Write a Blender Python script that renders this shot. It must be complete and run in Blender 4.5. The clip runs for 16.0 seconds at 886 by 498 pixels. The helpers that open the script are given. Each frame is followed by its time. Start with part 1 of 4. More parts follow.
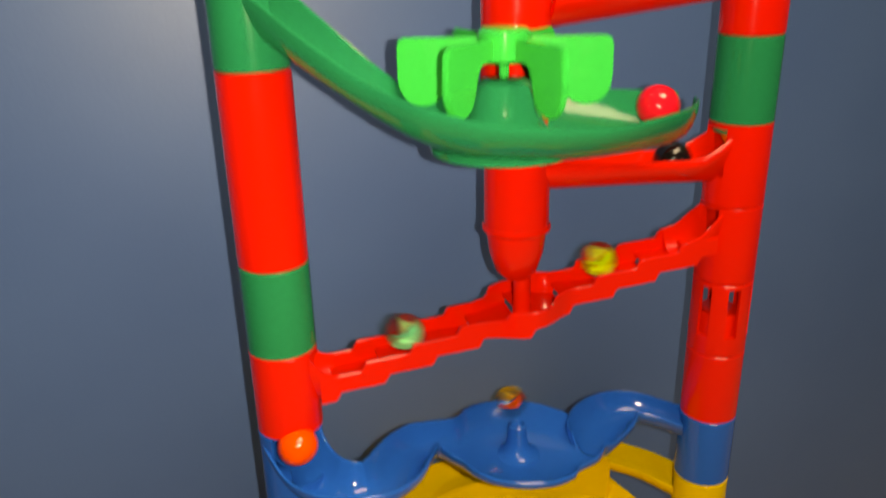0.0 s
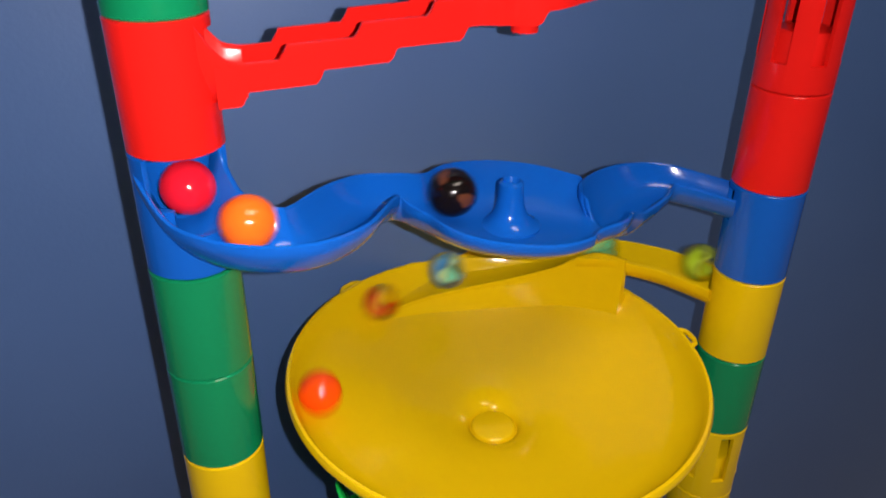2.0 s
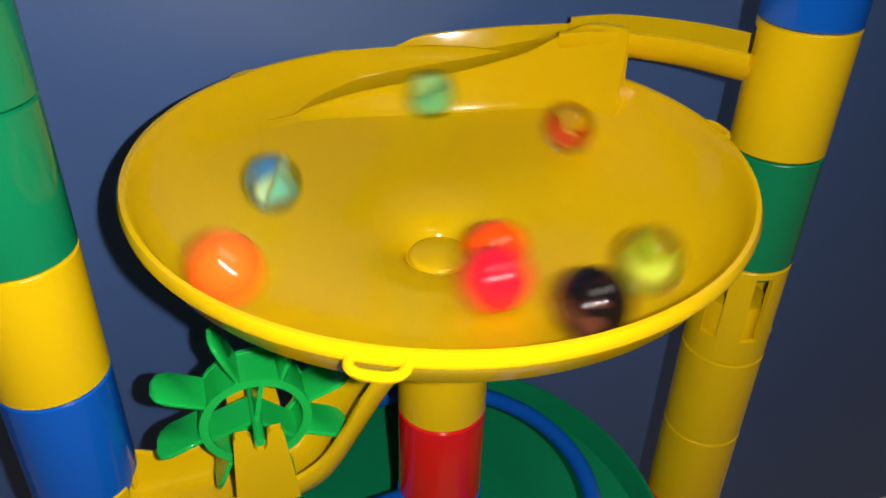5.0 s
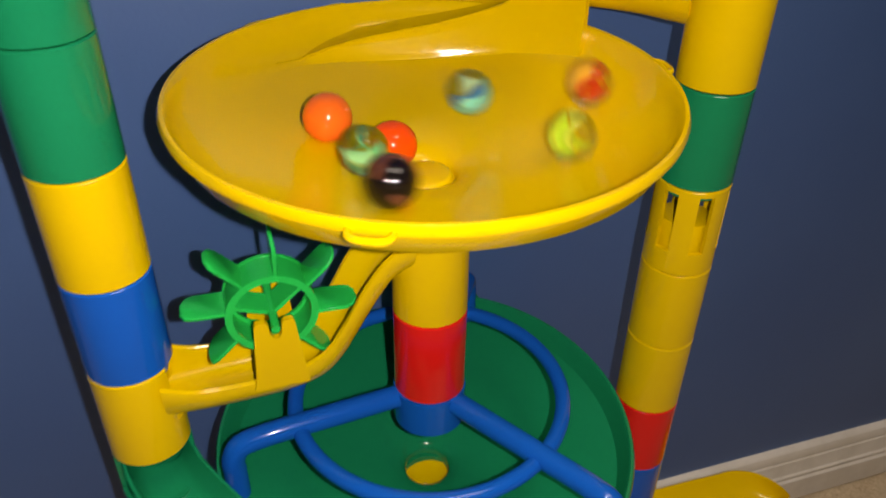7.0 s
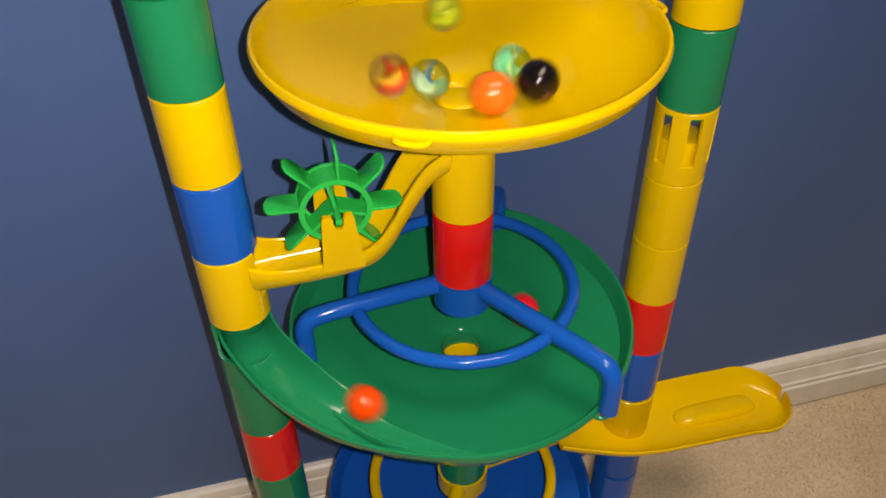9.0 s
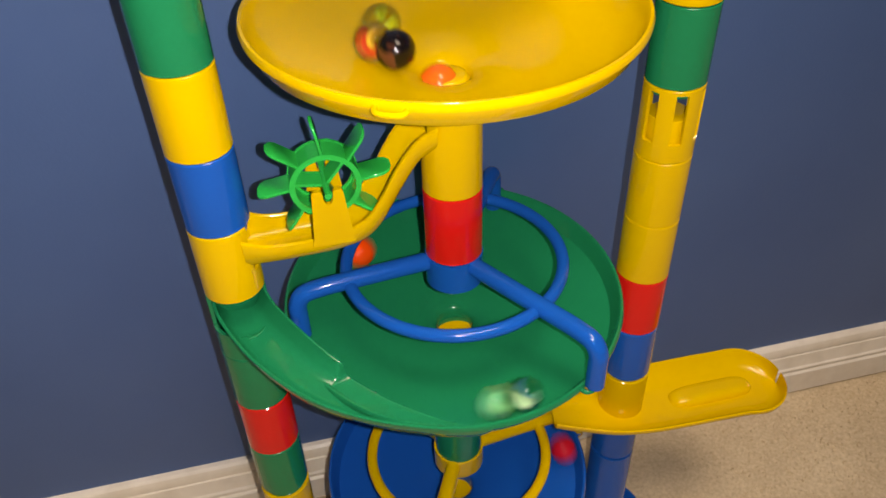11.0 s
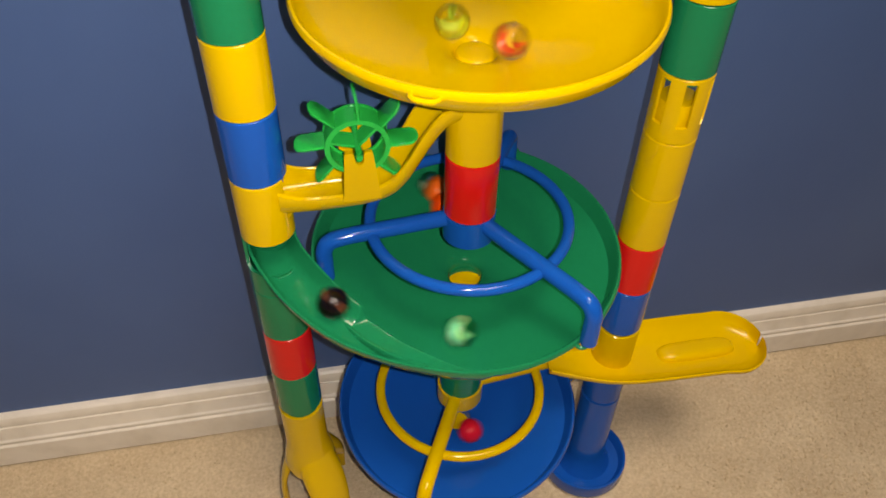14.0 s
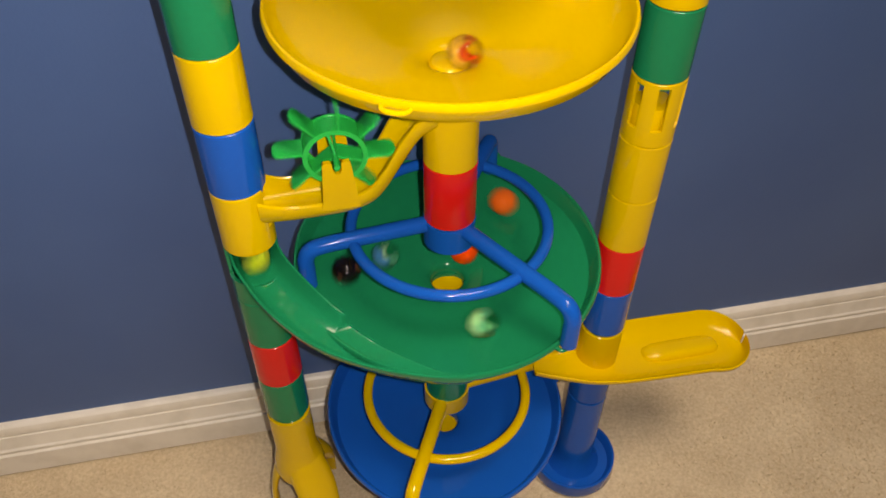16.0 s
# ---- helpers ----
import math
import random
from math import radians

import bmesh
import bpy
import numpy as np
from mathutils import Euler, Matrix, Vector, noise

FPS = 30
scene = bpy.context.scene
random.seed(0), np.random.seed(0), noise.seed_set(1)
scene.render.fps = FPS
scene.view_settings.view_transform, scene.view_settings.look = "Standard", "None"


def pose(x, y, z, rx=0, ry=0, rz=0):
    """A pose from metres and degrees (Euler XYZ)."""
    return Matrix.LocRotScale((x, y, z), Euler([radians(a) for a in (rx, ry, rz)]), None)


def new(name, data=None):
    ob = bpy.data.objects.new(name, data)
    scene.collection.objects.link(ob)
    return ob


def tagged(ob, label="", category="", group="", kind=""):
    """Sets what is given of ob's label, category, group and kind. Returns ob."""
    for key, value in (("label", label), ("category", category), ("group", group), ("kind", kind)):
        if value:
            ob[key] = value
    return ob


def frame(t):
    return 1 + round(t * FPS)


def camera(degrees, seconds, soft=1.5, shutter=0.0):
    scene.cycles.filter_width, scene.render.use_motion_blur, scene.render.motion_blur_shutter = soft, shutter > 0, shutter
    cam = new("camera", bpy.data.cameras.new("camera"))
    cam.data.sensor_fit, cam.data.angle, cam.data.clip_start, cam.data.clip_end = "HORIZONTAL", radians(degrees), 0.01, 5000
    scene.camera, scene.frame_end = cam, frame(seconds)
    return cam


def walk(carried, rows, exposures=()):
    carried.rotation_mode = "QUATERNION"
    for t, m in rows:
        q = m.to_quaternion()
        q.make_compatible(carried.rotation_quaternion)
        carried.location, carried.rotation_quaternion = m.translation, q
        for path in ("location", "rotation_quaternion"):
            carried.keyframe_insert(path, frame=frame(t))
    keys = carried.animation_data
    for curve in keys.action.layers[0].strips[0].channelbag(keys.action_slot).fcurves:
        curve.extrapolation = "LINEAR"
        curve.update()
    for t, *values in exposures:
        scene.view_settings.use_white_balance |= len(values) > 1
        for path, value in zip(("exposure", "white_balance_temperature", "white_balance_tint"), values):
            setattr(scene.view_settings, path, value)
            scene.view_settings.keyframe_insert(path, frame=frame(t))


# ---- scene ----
cam = camera(58.6, 16.0, soft=1.7, shutter=0.5)
PATH = [
    (0.0, -0.1833, -0.4749, 1.0856, -16.35, -21.28, 1.28),
    (0.5, -0.1580, -0.4300, 1.0270, -16.06, -26.08, -0.10),
    (1.0, -0.1500, -0.4004, 0.9742, -16.83, -27.10, -0.35),
    (1.5, -0.1457, -0.3704, 0.9357, -16.96, -27.89, -0.86),
    (2.0, -0.1430, -0.3613, 0.9132, -16.78, -28.63, -0.76),
    (2.5, -0.1401, -0.3452, 0.8870, -17.02, -30.19, -1.05),
    (3.0, -0.1192, -0.3234, 0.8374, -17.47, -31.02, -1.03),
    (3.5, -0.1032, -0.2966, 0.7912, -17.68, -32.31, -1.94),
    (4.0, -0.0963, -0.2786, 0.7745, -17.45, -32.58, -1.81),
    (6.3, -0.0842, -0.2955, 0.7550, -18.50, -32.31, -0.37),
    (6.5, -0.0879, -0.3044, 0.7570, -18.34, -32.72, -0.15),
    (7.0, -0.1009, -0.3510, 0.7706, -17.79, -34.16, -0.81),
    (7.5, -0.1191, -0.3850, 0.7797, -17.27, -35.36, -0.78),
    (8.0, -0.1189, -0.4232, 0.7975, -16.24, -36.67, 0.29),
    (8.5, -0.1226, -0.4426, 0.8137, -15.24, -37.79, 0.65),
    (9.0, -0.1186, -0.4431, 0.8134, -14.75, -38.77, 0.82),
    (11.3, -0.1015, -0.4658, 0.8066, -13.53, -39.14, 1.58),
    (11.5, -0.1050, -0.4659, 0.8047, -14.09, -39.01, 1.27),
    (12.0, -0.1147, -0.4648, 0.8208, -14.25, -40.21, 0.56),
    (12.5, -0.1128, -0.4761, 0.8204, -13.21, -40.34, 0.93),
    (13.0, -0.1168, -0.4725, 0.8297, -12.66, -42.05, -0.06),
    (13.5, -0.1164, -0.4860, 0.8451, -10.88, -42.96, -0.68),
    (14.0, -0.1141, -0.4867, 0.8641, -10.60, -44.49, -1.01),
    (14.5, -0.1095, -0.4915, 0.8685, -10.99, -44.46, -0.57),
    (15.0, -0.1063, -0.4921, 0.8710, -11.38, -44.56, -0.52),
    (15.5, -0.1065, -0.4905, 0.8684, -11.48, -44.52, -0.62),
    (16.0, -0.1003, -0.4906, 0.8728, -11.47, -44.51, -0.37),
]
CAM_ROWS = [(t, pose(x, y, z, 90 + pitch, roll, yaw)) for t, x, y, z, yaw, pitch, roll in PATH]
walk(cam, CAM_ROWS, exposures=[
    (0.0, 0.18, 10200, 8), (0.5, 0.14, 9400, 9), (1.0, -0.03, 8100, 11), (1.5, -0.19, 7050, 14), (2.5, -0.48, 6300, 17), (3.0, -0.59, 6100, 16), (3.5, -0.85, 6250, 16), (4.0, -1.03, 6350, 16), (6.5, -0.89, 6750, 16),
    (7.0, -0.58, 6850, 18), (8.0, -0.05, 7100, 19), (9.0, 0.11, 7100, 20), (11.5, 0.21, 7200, 20), (13.0, 0.23, 7200, 19), (14.0, 0.29, 7150, 18), (16.0, 0.29, 7150, 18)])

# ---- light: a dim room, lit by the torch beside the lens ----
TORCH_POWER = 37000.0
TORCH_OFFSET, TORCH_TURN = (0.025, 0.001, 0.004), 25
lamp = bpy.data.lights.new("ceiling_lamp", "AREA")
lamp.shape, lamp.size, lamp.energy, lamp.color = "DISK", 0.80, 23.0, (1.0, 0.90, 0.76)
lamp_ob = new("ceiling_lamp", lamp)
lamp_ob.location = (0.30, -0.72, 2.36)
world = bpy.data.worlds.new("world")
scene.world = world
world.use_nodes = True
world.node_tree.nodes["Background"].inputs["Color"].default_value = (0.9, 0.85, 0.8, 1)
world.node_tree.nodes["Background"].inputs["Strength"].default_value = 0.0

# ---- materials ----


def nodes_of(name):
    m = bpy.data.materials.new(name)
    m.use_nodes = True
    nt = m.node_tree
    return m, nt, nt.nodes["Principled BSDF"]


def noise_node(nt, scale, detail=3.0, rough=0.55):
    tc = nt.nodes.new("ShaderNodeTexCoord")
    n = nt.nodes.new("ShaderNodeTexNoise")
    n.inputs["Scale"].default_value = scale
    n.inputs["Detail"].default_value = detail
    n.inputs["Roughness"].default_value = rough
    nt.links.new(tc.outputs["Object"], n.inputs["Vector"])
    return n


def mix_color(nt, fac, a, b):
    mx = nt.nodes.new("ShaderNodeMix")
    mx.data_type = "RGBA"
    mx.inputs[6].default_value = (*a, 1)
    mx.inputs[7].default_value = (*b, 1)
    nt.links.new(fac, mx.inputs[0])
    return mx.outputs[2]


def ramp(nt, fac, lo, hi, a=0.0, b=1.0):
    r = nt.nodes.new("ShaderNodeMapRange")
    r.inputs[1].default_value, r.inputs[2].default_value = lo, hi
    r.inputs[3].default_value, r.inputs[4].default_value = a, b
    nt.links.new(fac, r.inputs[0])
    return r.outputs[0]


def bump(nt, height, bsdf, strength, distance):
    b = nt.nodes.new("ShaderNodeBump")
    b.inputs["Strength"].default_value = strength
    b.inputs["Distance"].default_value = distance
    nt.links.new(height, b.inputs["Height"])
    nt.links.new(b.outputs["Normal"], bsdf.inputs["Normal"])


def plastic(name, color, rough=0.22):
    """Glossy moulded toy plastic: faint mottling, fine scuffs in the gloss."""
    m, nt, b = nodes_of(name)
    big = noise_node(nt, 7.0)
    dark = tuple(c * 0.93 for c in color)
    nt.links.new(mix_color(nt, ramp(nt, big.outputs["Fac"], 0.35, 0.7), color, dark), b.inputs["Base Color"])
    fine = noise_node(nt, 140.0, 5.0, 0.65)
    nt.links.new(ramp(nt, fine.outputs["Fac"], 0.4, 0.8, rough * 0.85, rough * 1.35), b.inputs["Roughness"])
    soft = noise_node(nt, 45.0, 2.0)
    bump(nt, soft.outputs["Fac"], b, 0.03, 0.0006)
    b.inputs["Specular IOR Level"].default_value = 0.32
    return m


RED = plastic("red_plastic", (0.72, 0.012, 0.008), 0.14)
GREEN = plastic("green_plastic", (0.0, 0.200, 0.076), 0.15)
BLUE = plastic("blue_plastic", (0.002, 0.090, 0.45), 0.12)
YELLOW = plastic("yellow_plastic", (0.73, 0.475, 0.001), 0.13)
LIME = plastic("bright_green_plastic", (0.0, 0.50, 0.075), 0.16)


def wall_paint():
    m, nt, b = nodes_of("blue_wall_paint")
    n = noise_node(nt, 3.0, 4.0)
    nt.links.new(mix_color(nt, ramp(nt, n.outputs["Fac"], 0.3, 0.7), (0.051, 0.109, 0.272), (0.065, 0.131, 0.306)), b.inputs["Base Color"])
    b.inputs["Roughness"].default_value = 0.44
    o = noise_node(nt, 320.0, 3.0)
    bump(nt, o.outputs["Fac"], b, 0.15, 0.0008)
    return m


def white_trim():
    m, nt, b = nodes_of("white_trim_paint")
    n = noise_node(nt, 25.0, 4.0)
    nt.links.new(mix_color(nt, ramp(nt, n.outputs["Fac"], 0.45, 0.75), (0.84, 0.79, 0.68), (0.72, 0.67, 0.56)), b.inputs["Base Color"])
    b.inputs["Roughness"].default_value = 0.4
    return m


def carpet_mat():
    m, nt, b = nodes_of("beige_carpet")
    n = noise_node(nt, 230.0, 5.0, 0.7)
    c1 = mix_color(nt, ramp(nt, n.outputs["Fac"], 0.35, 0.65), (0.66, 0.53, 0.34), (0.84, 0.70, 0.48))
    n2 = noise_node(nt, 9.0, 3.0)
    mx = nt.nodes.new("ShaderNodeMix")
    mx.data_type, mx.blend_type = "RGBA", "MULTIPLY"
    mx.inputs[0].default_value = 1.0
    nt.links.new(c1, mx.inputs[6])
    nt.links.new(mix_color(nt, ramp(nt, n2.outputs["Fac"], 0.35, 0.65), (1, 1, 1), (0.86, 0.84, 0.82)), mx.inputs[7])
    nt.links.new(mx.outputs[2], b.inputs["Base Color"])
    b.inputs["Roughness"].default_value = 1.0
    b.inputs["Specular IOR Level"].default_value = 0.05
    n3 = noise_node(nt, 420.0, 4.0, 0.75)
    bump(nt, n3.outputs["Fac"], b, 0.7, 0.0025)
    return m


def plain(name, color, rough=0.6):
    m, nt, b = nodes_of(name)
    n = noise_node(nt, 4.0)
    nt.links.new(mix_color(nt, n.outputs["Fac"], color, tuple(c * 0.92 for c in color)), b.inputs["Base Color"])
    b.inputs["Roughness"].default_value = rough
    return m


WALL, TRIM, CARPET = wall_paint(), white_trim(), carpet_mat()
CEILING = plain("white_ceiling", (0.75, 0.74, 0.72), 0.9)

# ---- mesh helpers ----


def finish(name, bm, material, parent=None, label="", smooth=True, sharp=40):
    bmesh.ops.recalc_face_normals(bm, faces=bm.faces)
    me = bpy.data.meshes.new(name)
    bm.to_mesh(me)
    bm.free()
    if smooth:
        me.polygons.foreach_set("use_smooth", [True] * len(me.polygons))
        me.set_sharp_from_angle(angle=radians(sharp))
    if material:
        me.materials.append(material)
    ob = new(name, me)
    if parent:
        ob.parent = parent
    if label:
        ob["label"] = label
    return ob


def part(name, bm, material, parent, label=""):
    return finish(name, bm, material, parent, label)


def revolve(bm, profile, cx=0.0, cy=0.0, steps=64, closed=False):
    """Turns (radius, z) points about an upright axis."""
    rings = []
    for r, z in profile:
        if r < 1e-6:
            rings.append([bm.verts.new((cx, cy, z))])
        else:
            rings.append([bm.verts.new((cx + r * math.cos(2 * math.pi * k / steps), cy + r * math.sin(2 * math.pi * k / steps), z)) for k in range(steps)])
    pairs = list(zip(rings, rings[1:]))
    if closed:
        pairs.append((rings[-1], rings[0]))
    for a, b in pairs:
        for k in range(steps):
            q = [a[k % len(a)], a[(k + 1) % len(a)], b[(k + 1) % len(b)], b[k % len(b)]]
            u = []
            for v in q:
                if v not in u:
                    u.append(v)
            if len(u) > 2:
                bm.faces.new(u)
    return bm


TUBE_R, TUBE_IN = 0.0222, 0.0194
LX, CX, RX = -0.160, 0.0080, 0.1742
STEP = 0.06


COLUMN_DZ = {LX: 0.0, CX: 0.001, RX: 0.003}
SHRINK = 0.0007


def level(k):
    return 0.72 + STEP * k


def seat_height(x, top):
    """Height of a joint: the pieces of the outer tower sit a little deeper in one another."""
    return top + COLUMN_DZ[x] + (SHRINK * max(0.0, (0.72 - top) / STEP) if x == LX else 0.0)


def tube_shell(z0, z1, holes=(), cx=0.0, cy=0.0, steps=48, rows=12, r0=TUBE_R, r1=TUBE_IN):
    """A tube with openings: holes are (angle from, angle to, z from, z to) in degrees and metres."""
    bm = bmesh.new()
    zs = sorted(set([round(z0 + 0.0008, 5), round(z1 - 0.0008, 5)] + [round(z0 + (z1 - z0) * k / rows, 5) for k in range(1, rows)] + [round(h[i], 5) for h in holes for i in (2, 3) if z0 < h[i] < z1]))
    angs = sorted(set([360.0 * k / steps for k in range(steps)] + [h[i] % 360 for h in holes for i in (0, 1)]))
    n = len(angs)
    out = [[bm.verts.new((cx + r0 * math.cos(radians(a)), cy + r0 * math.sin(radians(a)), z)) for a in angs] for z in zs]
    inn = [[bm.verts.new((cx + r1 * math.cos(radians(a)), cy + r1 * math.sin(radians(a)), z)) for a in angs] for z in zs]

    def gone(i, j):
        am = angs[j] + ((angs[(j + 1) % n] - angs[j]) % 360) / 2
        zm = (zs[i] + zs[i + 1]) / 2
        return any((am - h[0]) % 360 < (h[1] - h[0]) % 360 and h[2] < zm < h[3] for h in holes)

    solid = [[not gone(i, j) for j in range(n)] for i in range(len(zs) - 1)]
    for i in range(len(zs) - 1):
        for j in range(n):
            if not solid[i][j]:
                continue
            k = (j + 1) % n
            bm.faces.new((out[i][j], out[i][k], out[i + 1][k], out[i + 1][j]))
            bm.faces.new((inn[i][k], inn[i][j], inn[i + 1][j], inn[i + 1][k]))
            if i > 0 and not solid[i - 1][j]:
                bm.faces.new((out[i][k], out[i][j], inn[i][j], inn[i][k]))
            if i < len(zs) - 2 and not solid[i + 1][j]:
                bm.faces.new((out[i + 1][j], out[i + 1][k], inn[i + 1][k], inn[i + 1][j]))
            if not solid[i][j - 1]:
                bm.faces.new((out[i][j], out[i + 1][j], inn[i + 1][j], inn[i][j]))
            if not solid[i][k]:
                bm.faces.new((out[i + 1][k], out[i][k], inn[i][k], inn[i + 1][k]))
    # softly rounded end lips
    for ring_o, ring_i, z in ((out[0], inn[0], z0), (out[-1], inn[-1], z1)):
        row = 0 if z == z0 else -1
        lip_o = [bm.verts.new((cx + (r0 - 0.0009) * math.cos(radians(a)), cy + (r0 - 0.0009) * math.sin(radians(a)), z)) for a in angs]
        lip_i = [bm.verts.new((cx + r1 * math.cos(radians(a)), cy + r1 * math.sin(radians(a)), z)) for a in angs]
        for j in range(n):
            k = (j + 1) % n
            if solid[row][j]:
                bm.faces.new((ring_o[j], ring_o[k], lip_o[k], lip_o[j]))
                bm.faces.new((lip_o[j], lip_o[k], lip_i[k], lip_i[j]))
                bm.faces.new((lip_i[j], lip_i[k], ring_i[k], ring_i[j]))
    bmesh.ops.delete(bm, geom=[v for v in bm.verts if not v.link_faces], context="VERTS")
    return bm


def smooth_path(pts, count):
    """Catmull-Rom through points of any dimension."""
    p = np.array(pts, float)
    p = np.vstack([2 * p[0] - p[1], p, 2 * p[-1] - p[-2]])
    out = []
    for k in range(count):
        s = k / (count - 1) * (len(pts) - 1)
        i = min(int(s), len(pts) - 2)
        u = s - i
        a, b, c, d = p[i:i + 4]
        out.append(0.5 * (2 * b + (c - a) * u + (2 * a - 5 * b + 4 * c - d) * u * u + (3 * b - a - 3 * c + d) * u ** 3))
    return np.array(out)


def trough(path, count=60, power=2.6, thick=0.0022, across=14, lip=0.0016):
    """An open channel: path rows are x, y, floor z, half width, wall height."""
    rows = smooth_path(path, count)
    tang = np.gradient(rows[:, :2], axis=0)
    tang /= np.maximum(np.linalg.norm(tang, axis=1), 1e-9)[:, None]
    bm = bmesh.new()
    loops = []
    for (x, y, z, hw, wh), (tx, ty) in zip(rows, tang):
        nx, ny = -ty, tx
        ring = []
        us = [math.sin(math.pi / 2 * (2 * k / across - 1)) for k in range(across + 1)]
        for u in us:
            ring.append((u * hw, z + wh * abs(u) ** power))
        top = z + wh
        ring += [(hw + lip * 0.6, top + lip * 0.5), (hw + lip * 1.4, top), (hw + thick, top - lip)]
        for u in reversed(us[1:-1]):
            ring.append((u * (hw + thick), z - thick + (wh - lip) * abs(u) ** power))
        ring += [(-hw - thick, top - lip), (-hw - lip * 1.4, top), (-hw - lip * 0.6, top + lip * 0.5)]
        loops.append([bm.verts.new((x + nx * o, y + ny * o, h)) for o, h in ring])
    m = len(loops[0])
    for a, b in zip(loops, loops[1:]):
        for k in range(m):
            bm.faces.new((a[k], a[(k + 1) % m], b[(k + 1) % m], b[k]))
    bm.faces.new(loops[0])
    bm.faces.new(list(reversed(loops[-1])))
    return bm


def rod(bm, pts, radius, count=40, sides=14, closed=False):
    """A round bar through the points."""
    p = np.array(pts, float) if closed else smooth_path(pts, count)
    n = len(p)
    loops = []
    side = None
    for k in range(n):
        t = p[(k + 1) % n] - p[k - 1] if closed or 0 < k < n - 1 else (p[1] - p[0] if k == 0 else p[-1] - p[-2])
        t = Vector(t).normalized()
        flat = t.cross(Vector((0, 0, 1)))
        if side is None:
            side = flat.normalized() if flat.length > 1e-3 else Vector((1, 0, 0))
        side = (side - t * side.dot(t)).normalized()
        up = side.cross(t)
        loops.append([bm.verts.new(Vector(p[k]) + radius * (side * math.cos(2 * math.pi * s / sides) + up * math.sin(2 * math.pi * s / sides))) for s in range(sides)])
    for k in range(n if closed else n - 1):
        a, b = loops[k], loops[(k + 1) % n]
        for s in range(sides):
            bm.faces.new((a[s], a[(s + 1) % sides], b[(s + 1) % sides], b[s]))
    if not closed:
        bm.faces.new(list(reversed(loops[0])))
        bm.faces.new(loops[-1])
    return bm


def block(bm, x0, x1, y0, y1, z0, z1, bevel=0.0):
    vs = [bm.verts.new((x, y, z)) for x in (x0, x1) for y in (y0, y1) for z in (z0, z1)]
    fs = [bm.faces.new([vs[i] for i in q]) for q in ((0, 1, 3, 2), (4, 6, 7, 5), (0, 4, 5, 1), (2, 3, 7, 6), (0, 2, 6, 4), (1, 5, 7, 3))]
    if bevel:
        bmesh.ops.recalc_face_normals(bm, faces=fs)
        bmesh.ops.bevel(bm, geom=list({e for f in fs for e in f.edges}), offset=bevel, segments=2, affect="EDGES")
    return bm


def outline_plate(bm, pts, y0, y1):
    """A flat plate cut to an outline of (x, z), between two depths."""
    a = [bm.verts.new((x, y0, z)) for x, z in pts]
    b = [bm.verts.new((x, y1, z)) for x, z in pts]
    n = len(pts)
    bm.faces.new(a)
    bm.faces.new(list(reversed(b)))
    for k in range(n):
        bm.faces.new((a[k], b[k], b[(k + 1) % n], a[(k + 1) % n]))
    return bm


def thing(name, label, category, group="", at=(0, 0, 0)):
    e = new(name)
    e.location = at
    e.empty_display_size = 0.02
    return tagged(e, label, category, group)


# ---- room ----
FLOOR, WALL_Y = -0.0350, 0.1365


WALL_TURN = radians(0.1)


def slab(name, x0, x1, y0, y1, z0, z1, material):
    return tagged(finish(name, block(bmesh.new(), x0, x1, y0, y1, z0, z1), material, smooth=False), kind="structure")


def carpet():
    bm = bmesh.new()
    block(bm, -1.9, 2.1, -2.6, WALL_Y + 0.1, FLOOR - 0.1, FLOOR - 0.003)
    tagged(finish("floor", bm, CARPET, smooth=False), "beige cut-pile carpet", "carpet", kind="structure")


def carpet_pile():
    """Short tufts where the carpet is seen close."""
    rng = random.Random(4)
    verts, faces = [], []
    for _ in range(42000):
        x, y = rng.uniform(-0.62, 0.85), rng.uniform(-0.30, WALL_Y - 0.016)
        a, h, w = rng.uniform(0, 6.28), rng.uniform(0.0015, 0.0036), rng.uniform(0.0014, 0.0030)
        lx, ly = rng.gauss(0, 0.002), rng.gauss(0, 0.002)
        c, s = math.cos(a) * w, math.sin(a) * w
        k = len(verts)
        verts += [(x - c, y - s, FLOOR - 0.004), (x + c, y + s, FLOOR - 0.004), (x - s * 0.8, y + c * 0.8, FLOOR - 0.004), (x + lx, y + ly, FLOOR - 0.004 + h)]
        faces += [(k, k + 1, k + 3), (k + 1, k + 2, k + 3), (k + 2, k, k + 3)]
    me = bpy.data.meshes.new("carpet_pile")
    me.from_pydata(verts, [], faces)
    me.materials.append(CARPET)
    tagged(new("carpet_pile", me), "short beige carpet tufts", "carpet", kind="stuff")


